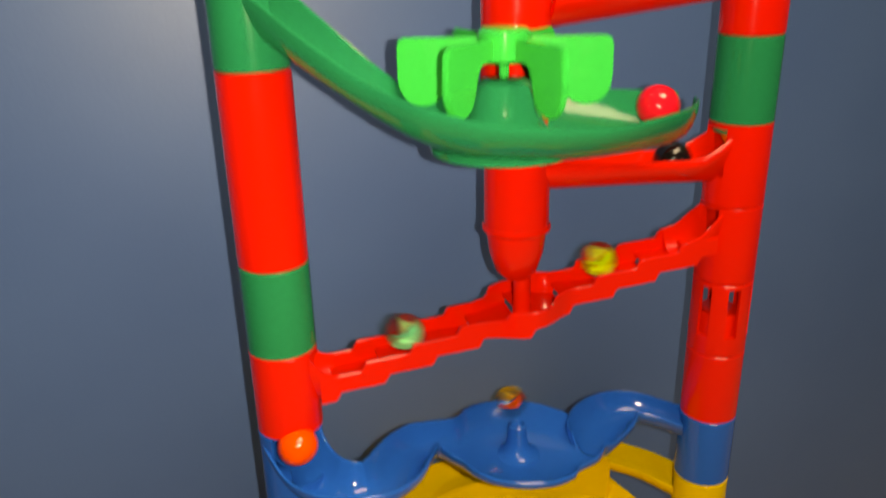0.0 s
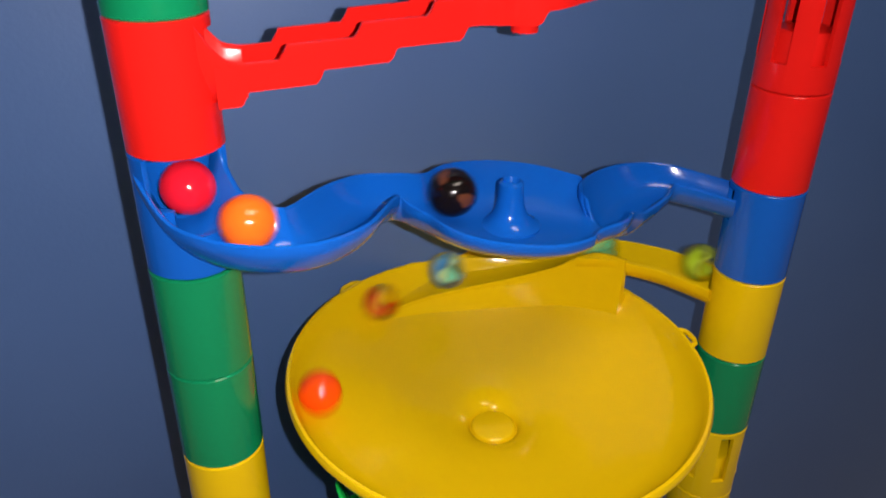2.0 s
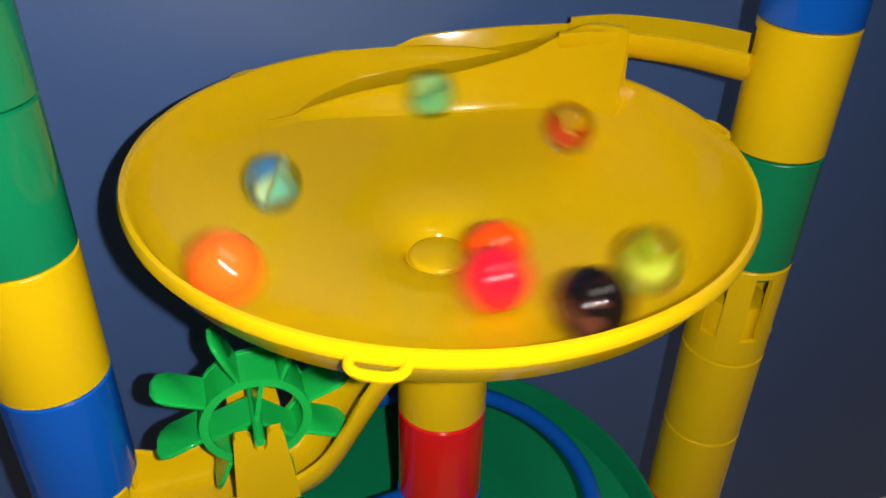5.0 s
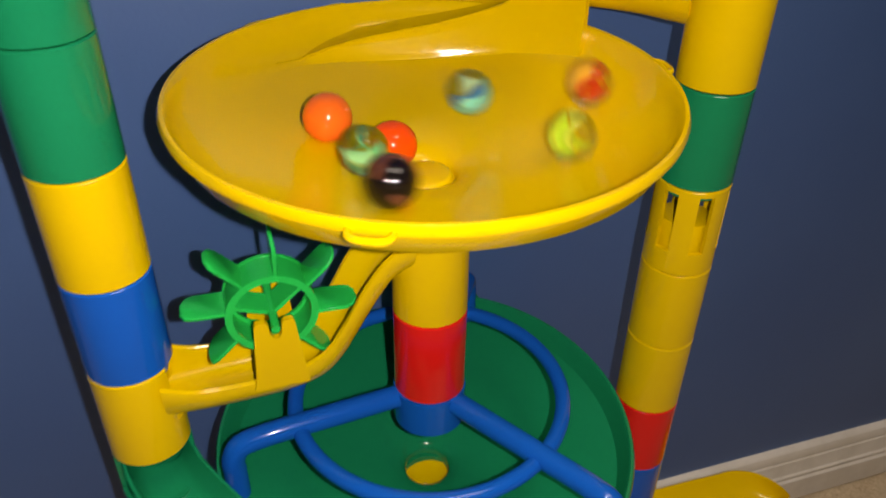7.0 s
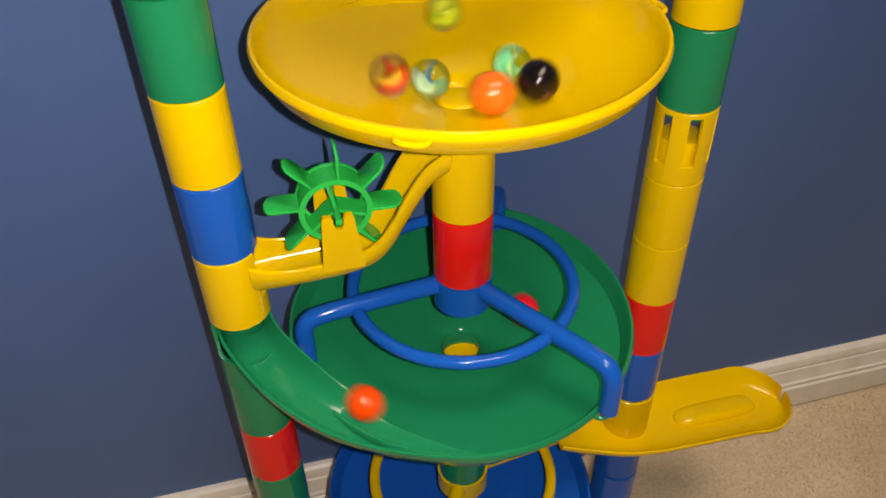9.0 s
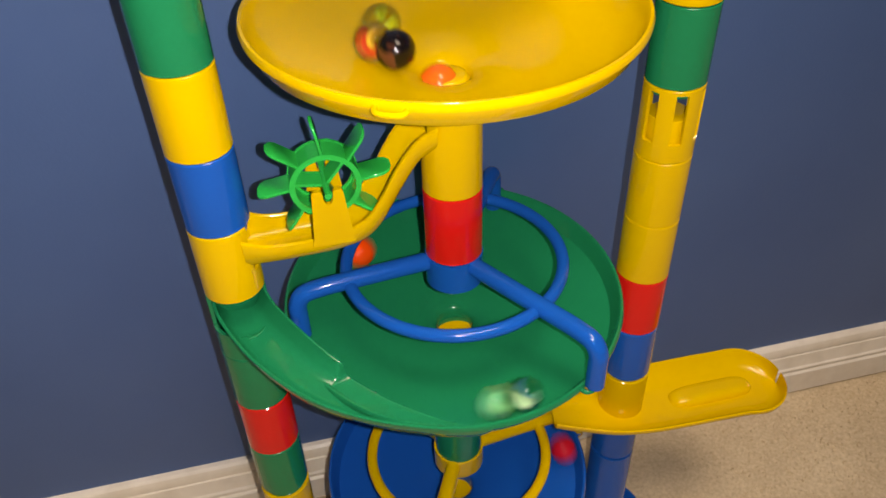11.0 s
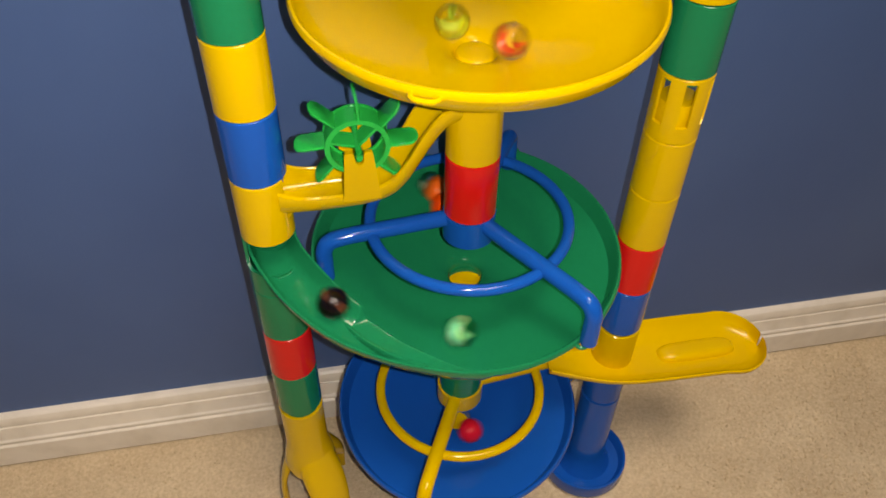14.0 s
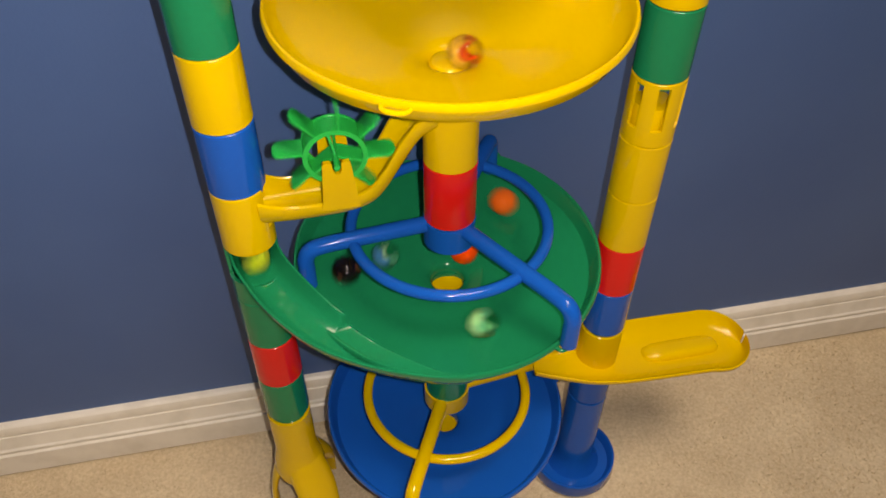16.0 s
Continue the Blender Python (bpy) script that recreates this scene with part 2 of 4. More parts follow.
def baseboard():
    """Moulded board: (depth out of the wall, height)."""
    prof = [(0.0, 0.0), (0.016, 0.0), (0.016, 0.036), (0.0148, 0.0375), (0.0132, 0.0385), (0.0132, 0.0415), (0.0150, 0.0435), (0.0150, 0.0455), (0.0128, 0.0480), (0.0112, 0.0560), (0.0100, 0.0650), (0.0098, 0.0665), (0.0078, 0.0675), (0.0078, 0.0695), (0.0096, 0.0710), (0.0096, 0.0790), (0.0080, 0.0835), (0.0050, 0.0860), (0.0, 0.0868)]
    bm = bmesh.new()
    ends = []
    for x in (-1.9, 2.1):
        ends.append([bm.verts.new((x, WALL_Y - d, FLOOR + 0.001 + h)) for d, h in prof])
    n = len(prof)
    for k in range(n):
        bm.faces.new((ends[0][k], ends[0][(k + 1) % n], ends[1][(k + 1) % n], ends[1][k]))
    bm.faces.new(ends[0])
    bm.faces.new(list(reversed(ends[1])))
    board = finish("baseboard", bm, TRIM, sharp=25)
    board.rotation_euler.z = WALL_TURN
    tagged(board, "white painted moulded baseboard", "baseboard", kind="structure")


slab("wall_north", -2.0, 2.2, WALL_Y, WALL_Y + 0.1, FLOOR - 0.1, 2.4, WALL).rotation_euler.z = WALL_TURN
slab("wall_south", -2.0, 2.2, -2.7, -2.6, FLOOR - 0.1, 2.4, WALL)
slab("wall_west", -2.0, -1.9, -2.6, WALL_Y + 0.06, FLOOR - 0.1, 2.4, WALL)
slab("wall_east", 2.1, 2.2, -2.6, WALL_Y + 0.06, FLOOR - 0.1, 2.4, WALL)
slab("ceiling", -2.0, 2.2, -2.7, WALL_Y + 0.1, 2.4, 2.5, CEILING)
carpet()
carpet_pile()
baseboard()

# ---- plain tubes of the three towers ----
COLOR_NAME = {RED.name: "red", GREEN.name: "green", BLUE.name: "blue", YELLOW.name: "yellow"}


def straight_tube(x, top, material, height=STEP):
    e = thing("tube", "straight glossy %s plastic marble run tube" % COLOR_NAME[material.name], "tube", "tower tubes", (x, 0, seat_height(x, top) - height + (SHRINK if x == LX and top < 0.73 else 0.0)))
    part("body", tube_shell(0.0, height - 0.0004 - (SHRINK if x == LX and top < 0.73 else 0.0)), material, e)
    part("sleeve", tube_shell(-0.0080, 0.0040, rows=2, r0=TUBE_IN - 0.0003, r1=TUBE_IN - 0.0019), material, e)
    return e


def window_tube(x, top, material):
    """A tube with a crown of tall slots under its top edge, and a ball-shaped guide inside."""
    holes = [(a - 12, a + 12, 0.016, 0.0560) for a in (204, 260, 316, 36, 92, 148)]
    e = thing("window_tube", "%s plastic tube with tall slots round it" % COLOR_NAME[material.name], "tube", "tower tubes", (x, 0, seat_height(x, top) - STEP))
    part("body", tube_shell(0.0, STEP - 0.0004, holes), material, e)
    part("guide", revolve(bmesh.new(), [(0.0, 0.0335), (0.012, 0.0335), (0.0158, 0.0325), (0.0170, 0.030), (0.0172, 0.010), (0.0, 0.010)], steps=32), material, e)
    return e


for top, mat, h in ((5, RED, 2 * STEP), (3, GREEN, STEP), (0, GREEN, STEP), (-1, GREEN, STEP), (-2, YELLOW, STEP), (-3, BLUE, STEP), (-6, GREEN, STEP), (-7, RED, STEP), (-8, GREEN, STEP)):
    straight_tube(LX, level(top), mat, h)
for top, mat in ((6, RED), (5, GREEN), (1, RED), (-2, GREEN), (-4, YELLOW), (-5, YELLOW), (-6, RED), (-7, BLUE), (-9, BLUE)):
    straight_tube(RX, level(top), mat)
for top, mat in ((-4, RED),):
    straight_tube(CX, level(top), mat)
window_tube(RX, level(2), RED)
window_tube(RX, level(-3), YELLOW)


def collar(x, top, material, parent, holes=()):
    ob = part("collar", tube_shell(0.0, STEP - 0.0004, holes), material, parent)
    ob.location = (x, 0, seat_height(x, top) - STEP + 0.0002)
    return ob


# ---- stair track ----


def stair_track():
    e = thing("stair_track", "red plastic stepped marble track between two towers", "track")
    collar(LX, level(2), RED, e, [(-34, 34, 0.022, 0.054)])
    collar(RX, level(3), RED, e, [(148, 212, 0.028, 0.0575)])
    # side walls climb in steps; the lower edge steps up half a run before the upper one
    n = 9
    x0, x1 = LX + 0.0205, RX - 0.0205
    run, rise = 0.0334, 0.0077

    def wide(x):
        u = min(1.0, abs(x - CX) / 0.034)
        return 0.0148 + 0.0125 * (math.cos(u * math.pi) + 1) / 2

    def stepped(x, start, low):
        u = max(0.0, (x - start) / run)
        k, f = int(u), u - int(u)
        w = max(0.0, (f - 0.88) / 0.12)
        return low + rise * k + 0.0016 * f + (rise - 0.0016) * w * w * (3 - 2 * w)

    xs = sorted({x0 + (x1 - x0) * k / 150 for k in range(151)})
    for side in (-1, 1):
        bm = bmesh.new()
        top = [stepped(x, -0.1414, 0.8190) for x in xs]
        bot = [stepped(x, -0.1589, 0.7995) for x in xs]
        loops = []
        for x, zt, zb in zip(xs, top, bot):
            w = wide(x)
            loops.append([bm.verts.new((x, side * o, z)) for o, z in ((w, zb), (w, zt - 0.0006), (w + 0.0006, zt), (w + 0.0018, zt), (w + 0.0024, zt - 0.0006), (w + 0.0024, zb))])
        for p, q in zip(loops, loops[1:]):
            for j in range(6):
                bm.faces.new((p[j], p[(j + 1) % 6], q[(j + 1) % 6], q[j]))
        bm.faces.new(loops[0])
        bm.faces.new(list(reversed(loops[-1])))
        part("side_wall", bm, RED, e)
    edges = [x0] + [-0.1589 + run * (k + 0.88) for k in range(n) if -0.1589 + run * (k + 0.88) < x1 - 0.004] + [x1]
    for k, (xa, xb) in enumerate(zip(edges, edges[1:])):
        bm = bmesh.new()
        zt = 0.7995 + rise * k + 0.0042
        loops = [[bm.verts.new((x, s * (wide(x) + 0.0004), zt + dz)) for s, dz in ((-1, 0.0), (-0.5, -0.0012), (0.5, -0.0012), (1, 0.0), (1, -0.0026), (-1, -0.0026))] for x in [xa + (xb + 0.0012 - xa) * j / 6 for j in range(7)]]
        for p, q in zip(loops, loops[1:]):
            for j in range(6):
                bm.faces.new((p[j], p[(j + 1) % 6], q[(j + 1) % 6], q[j]))
        bm.faces.new(loops[0])
        bm.faces.new(list(reversed(loops[-1])))
        part("step", bm, RED, e)
    part("upper_mouth", trough([(0.128, 0, 0.8655, 0.0150, 0.0145), (0.140, 0, 0.867, 0.0148, 0.017), (0.150, 0, 0.869, 0.0140, 0.023), (RX - 0.013, 0, 0.871, 0.0118, 0.030)], 20, 4.0, thick=0.0024), RED, e)
    part("lower_mouth", trough([(LX + 0.0145, 0, 0.8025, 0.0160, 0.034), (-0.1400, 0, 0.8028, 0.0155, 0.0245), (-0.134, 0, 0.8032, 0.0150, 0.0178), (-0.126, 0, 0.8035, 0.0148, 0.0155)], 20, 4.0, thick=0.0024), RED, e)
    part("peg", revolve(bmesh.new(), [(0.0, 0.866), (0.006, 0.866), (0.0065, 0.84), (0.0068, 0.823), (0.0, 0.823)], CX, -0.002, 32), RED, e)


stair_track()


# ---- blue dish track ----


def dish_track():
    e = thing("dish_track", "blue plastic winding marble track with a round dish", "track")
    collar(LX, level(1), BLUE, e, [(226, 258, 0.036, 0.062), (258, 374, 0.022, 0.062)])
    collar(RX, level(0), BLUE, e, [(132, 176, 0.036, 0.056)])
    path = [
        (LX - 0.002, 0.006, 0.7400, 0.0182, 0.0390), (-0.1590, -0.006, 0.7380, 0.0192, 0.0310), (-0.1515, -0.0190, 0.7365, 0.0192, 0.0205), (-0.1415, -0.0310, 0.7350, 0.0186, 0.0190), (-0.1270, -0.0390, 0.7340, 0.0182, 0.0185),
        (-0.1100, -0.0390, 0.7330, 0.0188, 0.0180), (-0.0965, -0.0300, 0.7325, 0.0200, 0.0175), (-0.0870, -0.0170, 0.7315, 0.0195, 0.0175), (-0.0770, -0.0035, 0.7300, 0.0180, 0.0175), (-0.0660, 0.0062, 0.7285, 0.0160, 0.0172), (-0.0545, 0.0085, 0.7270, 0.0145, 0.0165)]
    # the round dish in the middle
    for d in (-0.9, -0.7, -0.4, 0.0, 0.4, 0.7, 0.9):
        path.append((0.0055 + 0.0505 * d, -0.0065 - 0.0125 * d, 0.7150 - 0.003 * d + 0.006 * d * d, 0.0515 * math.sqrt(1 - d * d) + 0.002 * abs(d), 0.0200 - 0.004 * d * d - 0.0015 * max(0.0, d)))
    path += [
        (0.0580, -0.0155, 0.7150, 0.0130, 0.0140), (0.0655, -0.0085, 0.7085, 0.0160, 0.0155), (0.0755, 0.0045, 0.7055, 0.0215, 0.0175), (0.0890, 0.0190, 0.7040, 0.0240, 0.0180), (0.1060, 0.0310, 0.7035, 0.0210, 0.0175),
        (0.1240, 0.0335, 0.7050, 0.0155, 0.0150), (0.1425, 0.0220, 0.7030, 0.0125, 0.0140), (0.1595, 0.0060, 0.7005, 0.0125, 0.0140)]
    part("channel", trough(path, 200, 2.7, across=18), BLUE, e)
    part("peg", revolve(bmesh.new(), [(0.0, 0.7390), (0.0035, 0.7390), (0.0050, 0.7420), (0.0068, 0.7405), (0.0072, 0.733), (0.0080, 0.727), (0.0096, 0.7220), (0.0140, 0.7172), (0.0175, 0.7158), (0.0175, 0.7125), (0.0, 0.7125)], CX, 0.003, 40), BLUE, e)
    part("stub", revolve(bmesh.new(), [(0.0, 0.7145), (0.0095, 0.7145), (0.0095, 0.7015), (0.008, 0.6995), (0.0, 0.6995)], CX, 0.0, 32), BLUE, e)


dish_track()

# ---- funnel bowls ----


def bowl_profile(rim_r, rim_z, deep, hole=0.0):
    """Inner then outer surface of a funnel bowl with a rolled rim."""
    inner = [(rim_r, rim_z), (rim_r - 0.0015, rim_z - 0.004), (rim_r - 0.006, rim_z - 0.013), (rim_r - 0.020, rim_z - deep * 0.42), (rim_r * 0.62, rim_z - deep * 0.60), (rim_r * 0.40, rim_z - deep * 0.73), (rim_r * 0.26, rim_z - deep * 0.81), (0.0255, rim_z - deep * 0.87), (0.0190, rim_z - deep * 0.94), (0.0158, rim_z - deep * 1.00), (0.0150, rim_z - deep * 1.08)]
    th = 0.0026
    outer = [(r + (th if k < 4 else th * 0.4), z - (0.0 if k < 2 else th)) for k, (r, z) in enumerate(inner)]
    lip = [(rim_r + 0.0036, rim_z - 0.004), (rim_r + 0.0040, rim_z - 0.001), (rim_r + 0.0028, rim_z + 0.0012), (rim_r + 0.0010, rim_z + 0.0012)]
    return inner, outer, lip


def bowl_height(r, rim_r, rim_z, deep):
    inner = bowl_profile(rim_r, rim_z, deep)[0]
    rs = [p[0] for p in inner][::-1]
    zs = [p[1] for p in inner][::-1]
    return float(np.interp(r, rs, zs))


def bowl_mesh(rim_r, rim_z, deep):
    inner, outer, lip = bowl_profile(rim_r, rim_z, deep)
    prof = list(reversed(inner)) + list(reversed(lip)) + outer[1:]
    return revolve(bmesh.new(), prof, CX, 0.0, 96, closed=True)


def lean(ob, cy, slope):
    """Sets a bowl's part back by cy and tips it, higher at the wall side."""
    for v in ob.data.vertices:
        v.co.y += cy
        v.co.z += slope * v.co.y
    return ob


def eyelet(angle, rim_r, z, material, parent, gap=0.0088):
    """A small flat loop moulded onto the rim."""
    bm = bmesh.new()
    c, s = math.cos(radians(angle)), math.sin(radians(angle))
    pts = []
    for u, v in ((-0.001, -gap), (0.0038, -gap * 0.92), (0.0062, -gap * 0.55), (0.0066, 0), (0.0062, gap * 0.55), (0.0038, gap * 0.92), (-0.001, gap)):
        r = rim_r + u
        pts.append((CX + r * c - v * s, r * s + v * c, z))
    rod(bm, pts, 0.0018, 30, 8)
    return part("eyelet", bm, material, parent)


Y_RIM, Y_Z, Y_DEEP, Y_CY, Y_TIP = 0.1264, 0.6155, 0.052, 0.0090, 0.026
G_RIM, G_Z, G_DEEP, G_CY, G_TIP = 0.1342, 0.3745, 0.040, 0.0055, 0.055
B_RIM, B_Z, B_DEEP, B_CY, B_TIP = 0.1265, 0.1330, 0.038, 0.009, 0.08


def knob(rim_z, deep, material, parent, plug):
    z = rim_z - deep
    if plug:
        bm = revolve(bmesh.new(), [(0.0, z + 0.0020), (0.0122, z + 0.0018), (0.0138, z + 0.0012), (0.0144, z + 0.0002), (0.0147, z - 0.0012), (0.0162, z - 0.0018), (0.0160, z - 0.004), (0.0, z - 0.004)], CX, 0.0, 48)
        return part("plug", bm, material, parent)
    bm = revolve(bmesh.new(), [(0.0152, z - 0.001), (0.0145, z - 0.003), (0.0143, z - 0.016), (0.0175, z - 0.016)], CX, 0.0, 48)
    return part("drain_ring", bm, material, parent)


def yellow_bowl():
    e = thing("funnel_bowl", "large glossy yellow plastic funnel bowl with side inlet", "marble bowl", "funnel bowls")
    bowl = lean(part("bowl", bowl_mesh(Y_RIM, Y_Z, Y_DEEP), YELLOW, e), Y_CY, Y_TIP)
    for a in (-2, 122, 244):
        lean(eyelet(a, Y_RIM + 0.003, Y_Z - 0.003, YELLOW, bowl), Y_CY, Y_TIP)
    lean(knob(Y_Z, Y_DEEP, YELLOW, bowl, True), Y_CY, Y_TIP)
    collar(RX, level(-1), YELLOW, e, [(112, 160, 0.038, 0.056)])
    path = [(RX - 0.009, 0.011, 0.6335, 0.0145, 0.014), (0.1475, 0.0470, 0.6318, 0.0145, 0.014), (0.1255, 0.0740, 0.6300, 0.0145, 0.0135), (0.1150, 0.0840, 0.6285, 0.0140, 0.0130), (0.1030, 0.0935, 0.6265, 0.0130, 0.0120)]
    part("inlet", trough(path, 50, 3.0), YELLOW, e)
    bm = bmesh.new()
    rows = smooth_path([(0.1185, 0.0560, 0.6470), (0.1130, 0.0655, 0.6465), (0.1045, 0.0760, 0.6440), (0.0945, 0.0850, 0.6360), (0.0795, 0.0940, 0.6250), (0.0500, 0.1040, 0.6150), (0.0200, 0.1095, 0.6095), (-0.010, 0.1115, 0.6050), (-0.036, 0.1080, 0.6000), (-0.056, 0.1000, 0.5930)], 48)
    loops = []
    for x, y, zt in rows:
        r = math.hypot(x - CX, y - Y_CY)
        turn = math.degrees(math.atan2(y - Y_CY, x - CX))
        zb = bowl_height(min(r, Y_RIM), Y_RIM, Y_Z, Y_DEEP) + Y_TIP * y
        zt = max(zt, zb + 0.0004)
        w = float(np.interp(turn, (23, 34, 41, 50, 66, 83, 100, 115, 126), (0.133, 0.136, 0.1428, 0.1380, 0.1335, 0.1306, 0.1296, 0.1288, 0.1280))) - r
        fl = min(zt - 0.0005, float(np.interp(turn, (33, 41, 50, 66, 83, 100, 115, 126), (0.616, 0.6300, 0.6270, 0.6200, 0.6130, 0.6080, 0.6030, 0.598))))
        top = float(np.interp(turn, (33, 39, 50, 66, 83, 100, 115, 126), (0.616, 0.637, 0.6335, 0.6285, 0.6238, 0.6205, 0.6190, 0.6178)))
        n = Vector((x - CX, y - Y_CY, 0)).normalized()
        reach = float(np.interp(turn, (22, 34, 60), (0.002, 0.005, 0.006)))
        rise = [(-o, bowl_height(min(r - o, Y_RIM), Y_RIM, Y_Z, Y_DEEP) + Y_TIP * y) for o in (reach * f for f in (1.0, 0.8, 0.6, 0.4, 0.23, 0.12))]
        blend = [(o, low - 0.0006 + (zt - low) * ((reach + o) / reach) ** 1.5) for o, low in rise]
        ring = ((-reach, rise[0][1] - 0.0015), *blend, (-0.0010, zt - 0.0007), (-0.0003, zt), (0.0009, zt), (0.0018, zt - 0.0004), (0.0030, min(zt - 0.0005, fl + 0.002)), (0.0065, fl), (w - 0.0085, fl), (w - 0.0042, fl + 0.2 * (top - fl)), (w - 0.0022, top - 0.003), (w - 0.0014, top - 0.0006), (w - 0.0004, top), (w + 0.0008, top - 0.0008), (w + 0.0010, fl - 0.004))
        loops.append([bm.verts.new((x + n.x * o, y + n.y * o, z)) for o, z in ring])
    for p, q in zip(loops, loops[1:]):
        m = len(p)
        for j in range(m):
            bm.faces.new((p[j], p[(j + 1) % m], q[(j + 1) % m], q[j]))
    bm.faces.new(loops[0])
    bm.faces.new(list(reversed(loops[-1])))
    part("guide_wall", bm, YELLOW, e)
    part("outlet", revolve(bmesh.new(), [(0.0172, 0.562), (0.0224, 0.562), (0.0224, 0.5402), (0.0172, 0.5402)], CX, 0.0, 48, closed=True), YELLOW, e)


def green_bowl():
    e = thing("slide_bowl", "large green plastic funnel bowl with a curved slide", "marble bowl", "funnel bowls")
    bowl = lean(part("bowl", bowl_mesh(G_RIM, G_Z, G_DEEP), GREEN, e), G_CY, G_TIP)
    for a in (-58, 60, 184):
        lean(eyelet(a, G_RIM + 0.003, G_Z - 0.003, GREEN, bowl), G_CY, G_TIP)
    lean(knob(G_Z, G_DEEP, GREEN, bowl, False), G_CY, G_TIP)
    collar(LX, level(-5), GREEN, e, [(188, 372, 0.026, 0.062)])
    # the slide leaves the tower, then its inner wall ends and its floor runs out along the rim:
    # turn about the bowl, inner and outer edge, floor, tops of the inner and outer wall
    stations = [(180, 0.1505, 0.1862, 0.3920, 0.4180, 0.4180), (186, 0.1455, 0.1838, 0.3888, 0.4100, 0.4105), (192, 0.1392, 0.1790, 0.3853, 0.4045, 0.4055), (198, 0.1337, 0.1742, 0.3818, 0.3992, 0.4005), (204, 0.1288, 0.1692, 0.3780, 0.3935, 0.3960),
                (210, 0.1245, 0.1638, 0.3735, 0.3868, 0.3907), (213.5, 0.1222, 0.1604, 0.3705, 0.3825, 0.3870), (214.8, 0.1216, 0.1592, 0.3697, 0.3720, 0.3858), (219, 0.1198, 0.1552, 0.3670, 0.3684, 0.3824), (224, 0.1184, 0.1502, 0.3643, 0.3654, 0.3784), (230, 0.1175, 0.1452, 0.3610, 0.3620, 0.3748),
                (243, 0.1175, 0.1378, 0.3562, 0.3570, 0.3702), (256, 0.1235, 0.1364, 0.3540, 0.3546, 0.3692), (267, 0.1300, 0.1360, 0.3545, 0.3550, 0.3684)]
    bm = bmesh.new()
    loops = []
    for turn, near, far, fl, inner, outer in smooth_path(stations, 90):
        c, v = math.cos(radians(turn)), math.sin(radians(turn))
        low = bowl_height(min(near, G_RIM), G_RIM, G_Z, G_DEEP) + G_TIP * (G_CY + near * v) if near < G_RIM else fl
        fl = max(fl, low + 0.0003)
        inner = max(inner, fl + 0.0004)
        w = far - near
        ring = ((near - 0.0022, min(fl, low) - 0.003), (near - 0.0022, inner - 0.0009), (near - 0.0014, inner), (near - 0.0002, inner - 0.0004), (near + 0.10 * w, fl + 0.30 * (inner - fl)), (near + 0.22 * w, fl + 0.07 * (inner - fl)), (near + 0.36 * w, fl),
                (far - 0.36 * w, fl), (far - 0.22 * w, fl + 0.07 * (outer - fl)), (far - 0.10 * w, fl + 0.30 * (outer - fl)), (far - 0.0008, outer - 0.0016), (far - 0.0002, outer - 0.0003), (far + 0.0010, outer), (far + 0.0020, outer - 0.0012), (far + 0.0014, outer - 0.005), (far - 0.08 * w, fl + 0.22 * (outer - fl) - 0.002), (far - 0.35 * w, fl - 0.003))
        loops.append([bm.verts.new((CX + r * c, G_CY + r * v, z)) for r, z in ring])
    m = len(loops[0])
    for p, q in zip(loops, loops[1:]):
        for j in range(m):
            bm.faces.new((p[j], p[(j + 1) % m], q[(j + 1) % m], q[j]))
    bm.faces.new(loops[0])
    bm.faces.new(list(reversed(loops[-1])))
    part("slide", bm, GREEN, e)
    part("outlet", revolve(bmesh.new(), [(0.0172, 0.330), (0.0222, 0.330), (0.0222, 0.168), (0.0172, 0.168)], CX, 0.0, 48, closed=True), GREEN, e)
    part("drain_cup", revolve(bmesh.new(), [(0.0, 0.3245), (0.008, 0.325), (0.0140, 0.327), (0.0160, 0.3285), (0.0160, 0.316), (0.0, 0.316)], CX, 0.007, 32), YELLOW, e, "yellow cup under the drain hole")


def blue_bowl():
    e = thing("funnel_bowl", "large blue plastic funnel bowl near the carpet", "marble bowl", "funnel bowls")
    bowl = lean(part("bowl", bowl_mesh(B_RIM, B_Z, B_DEEP), BLUE, e), B_CY, B_TIP)
    for a in (5, 125, 245):
        lean(eyelet(a, B_RIM + 0.003, B_Z - 0.003, BLUE, bowl), B_CY, B_TIP)
    lean(knob(B_Z, B_DEEP, BLUE, bowl, False), B_CY, B_TIP)
    part("outlet", revolve(bmesh.new(), [(0.0172, 0.094), (0.0224, 0.094), (0.0224, FLOOR + 0.001), (0.0172, FLOOR + 0.001)], CX, 0.009, 48, closed=True), BLUE, e)
    part("drain", revolve(bmesh.new(), [(0.0, 0.080), (0.010, 0.081), (0.0145, 0.084), (0.0162, 0.087), (0.0162, 0.072), (0.0, 0.072)], CX, 0.009, 32), YELLOW, e, "yellow drain cup")


yellow_bowl()
green_bowl()
blue_bowl()


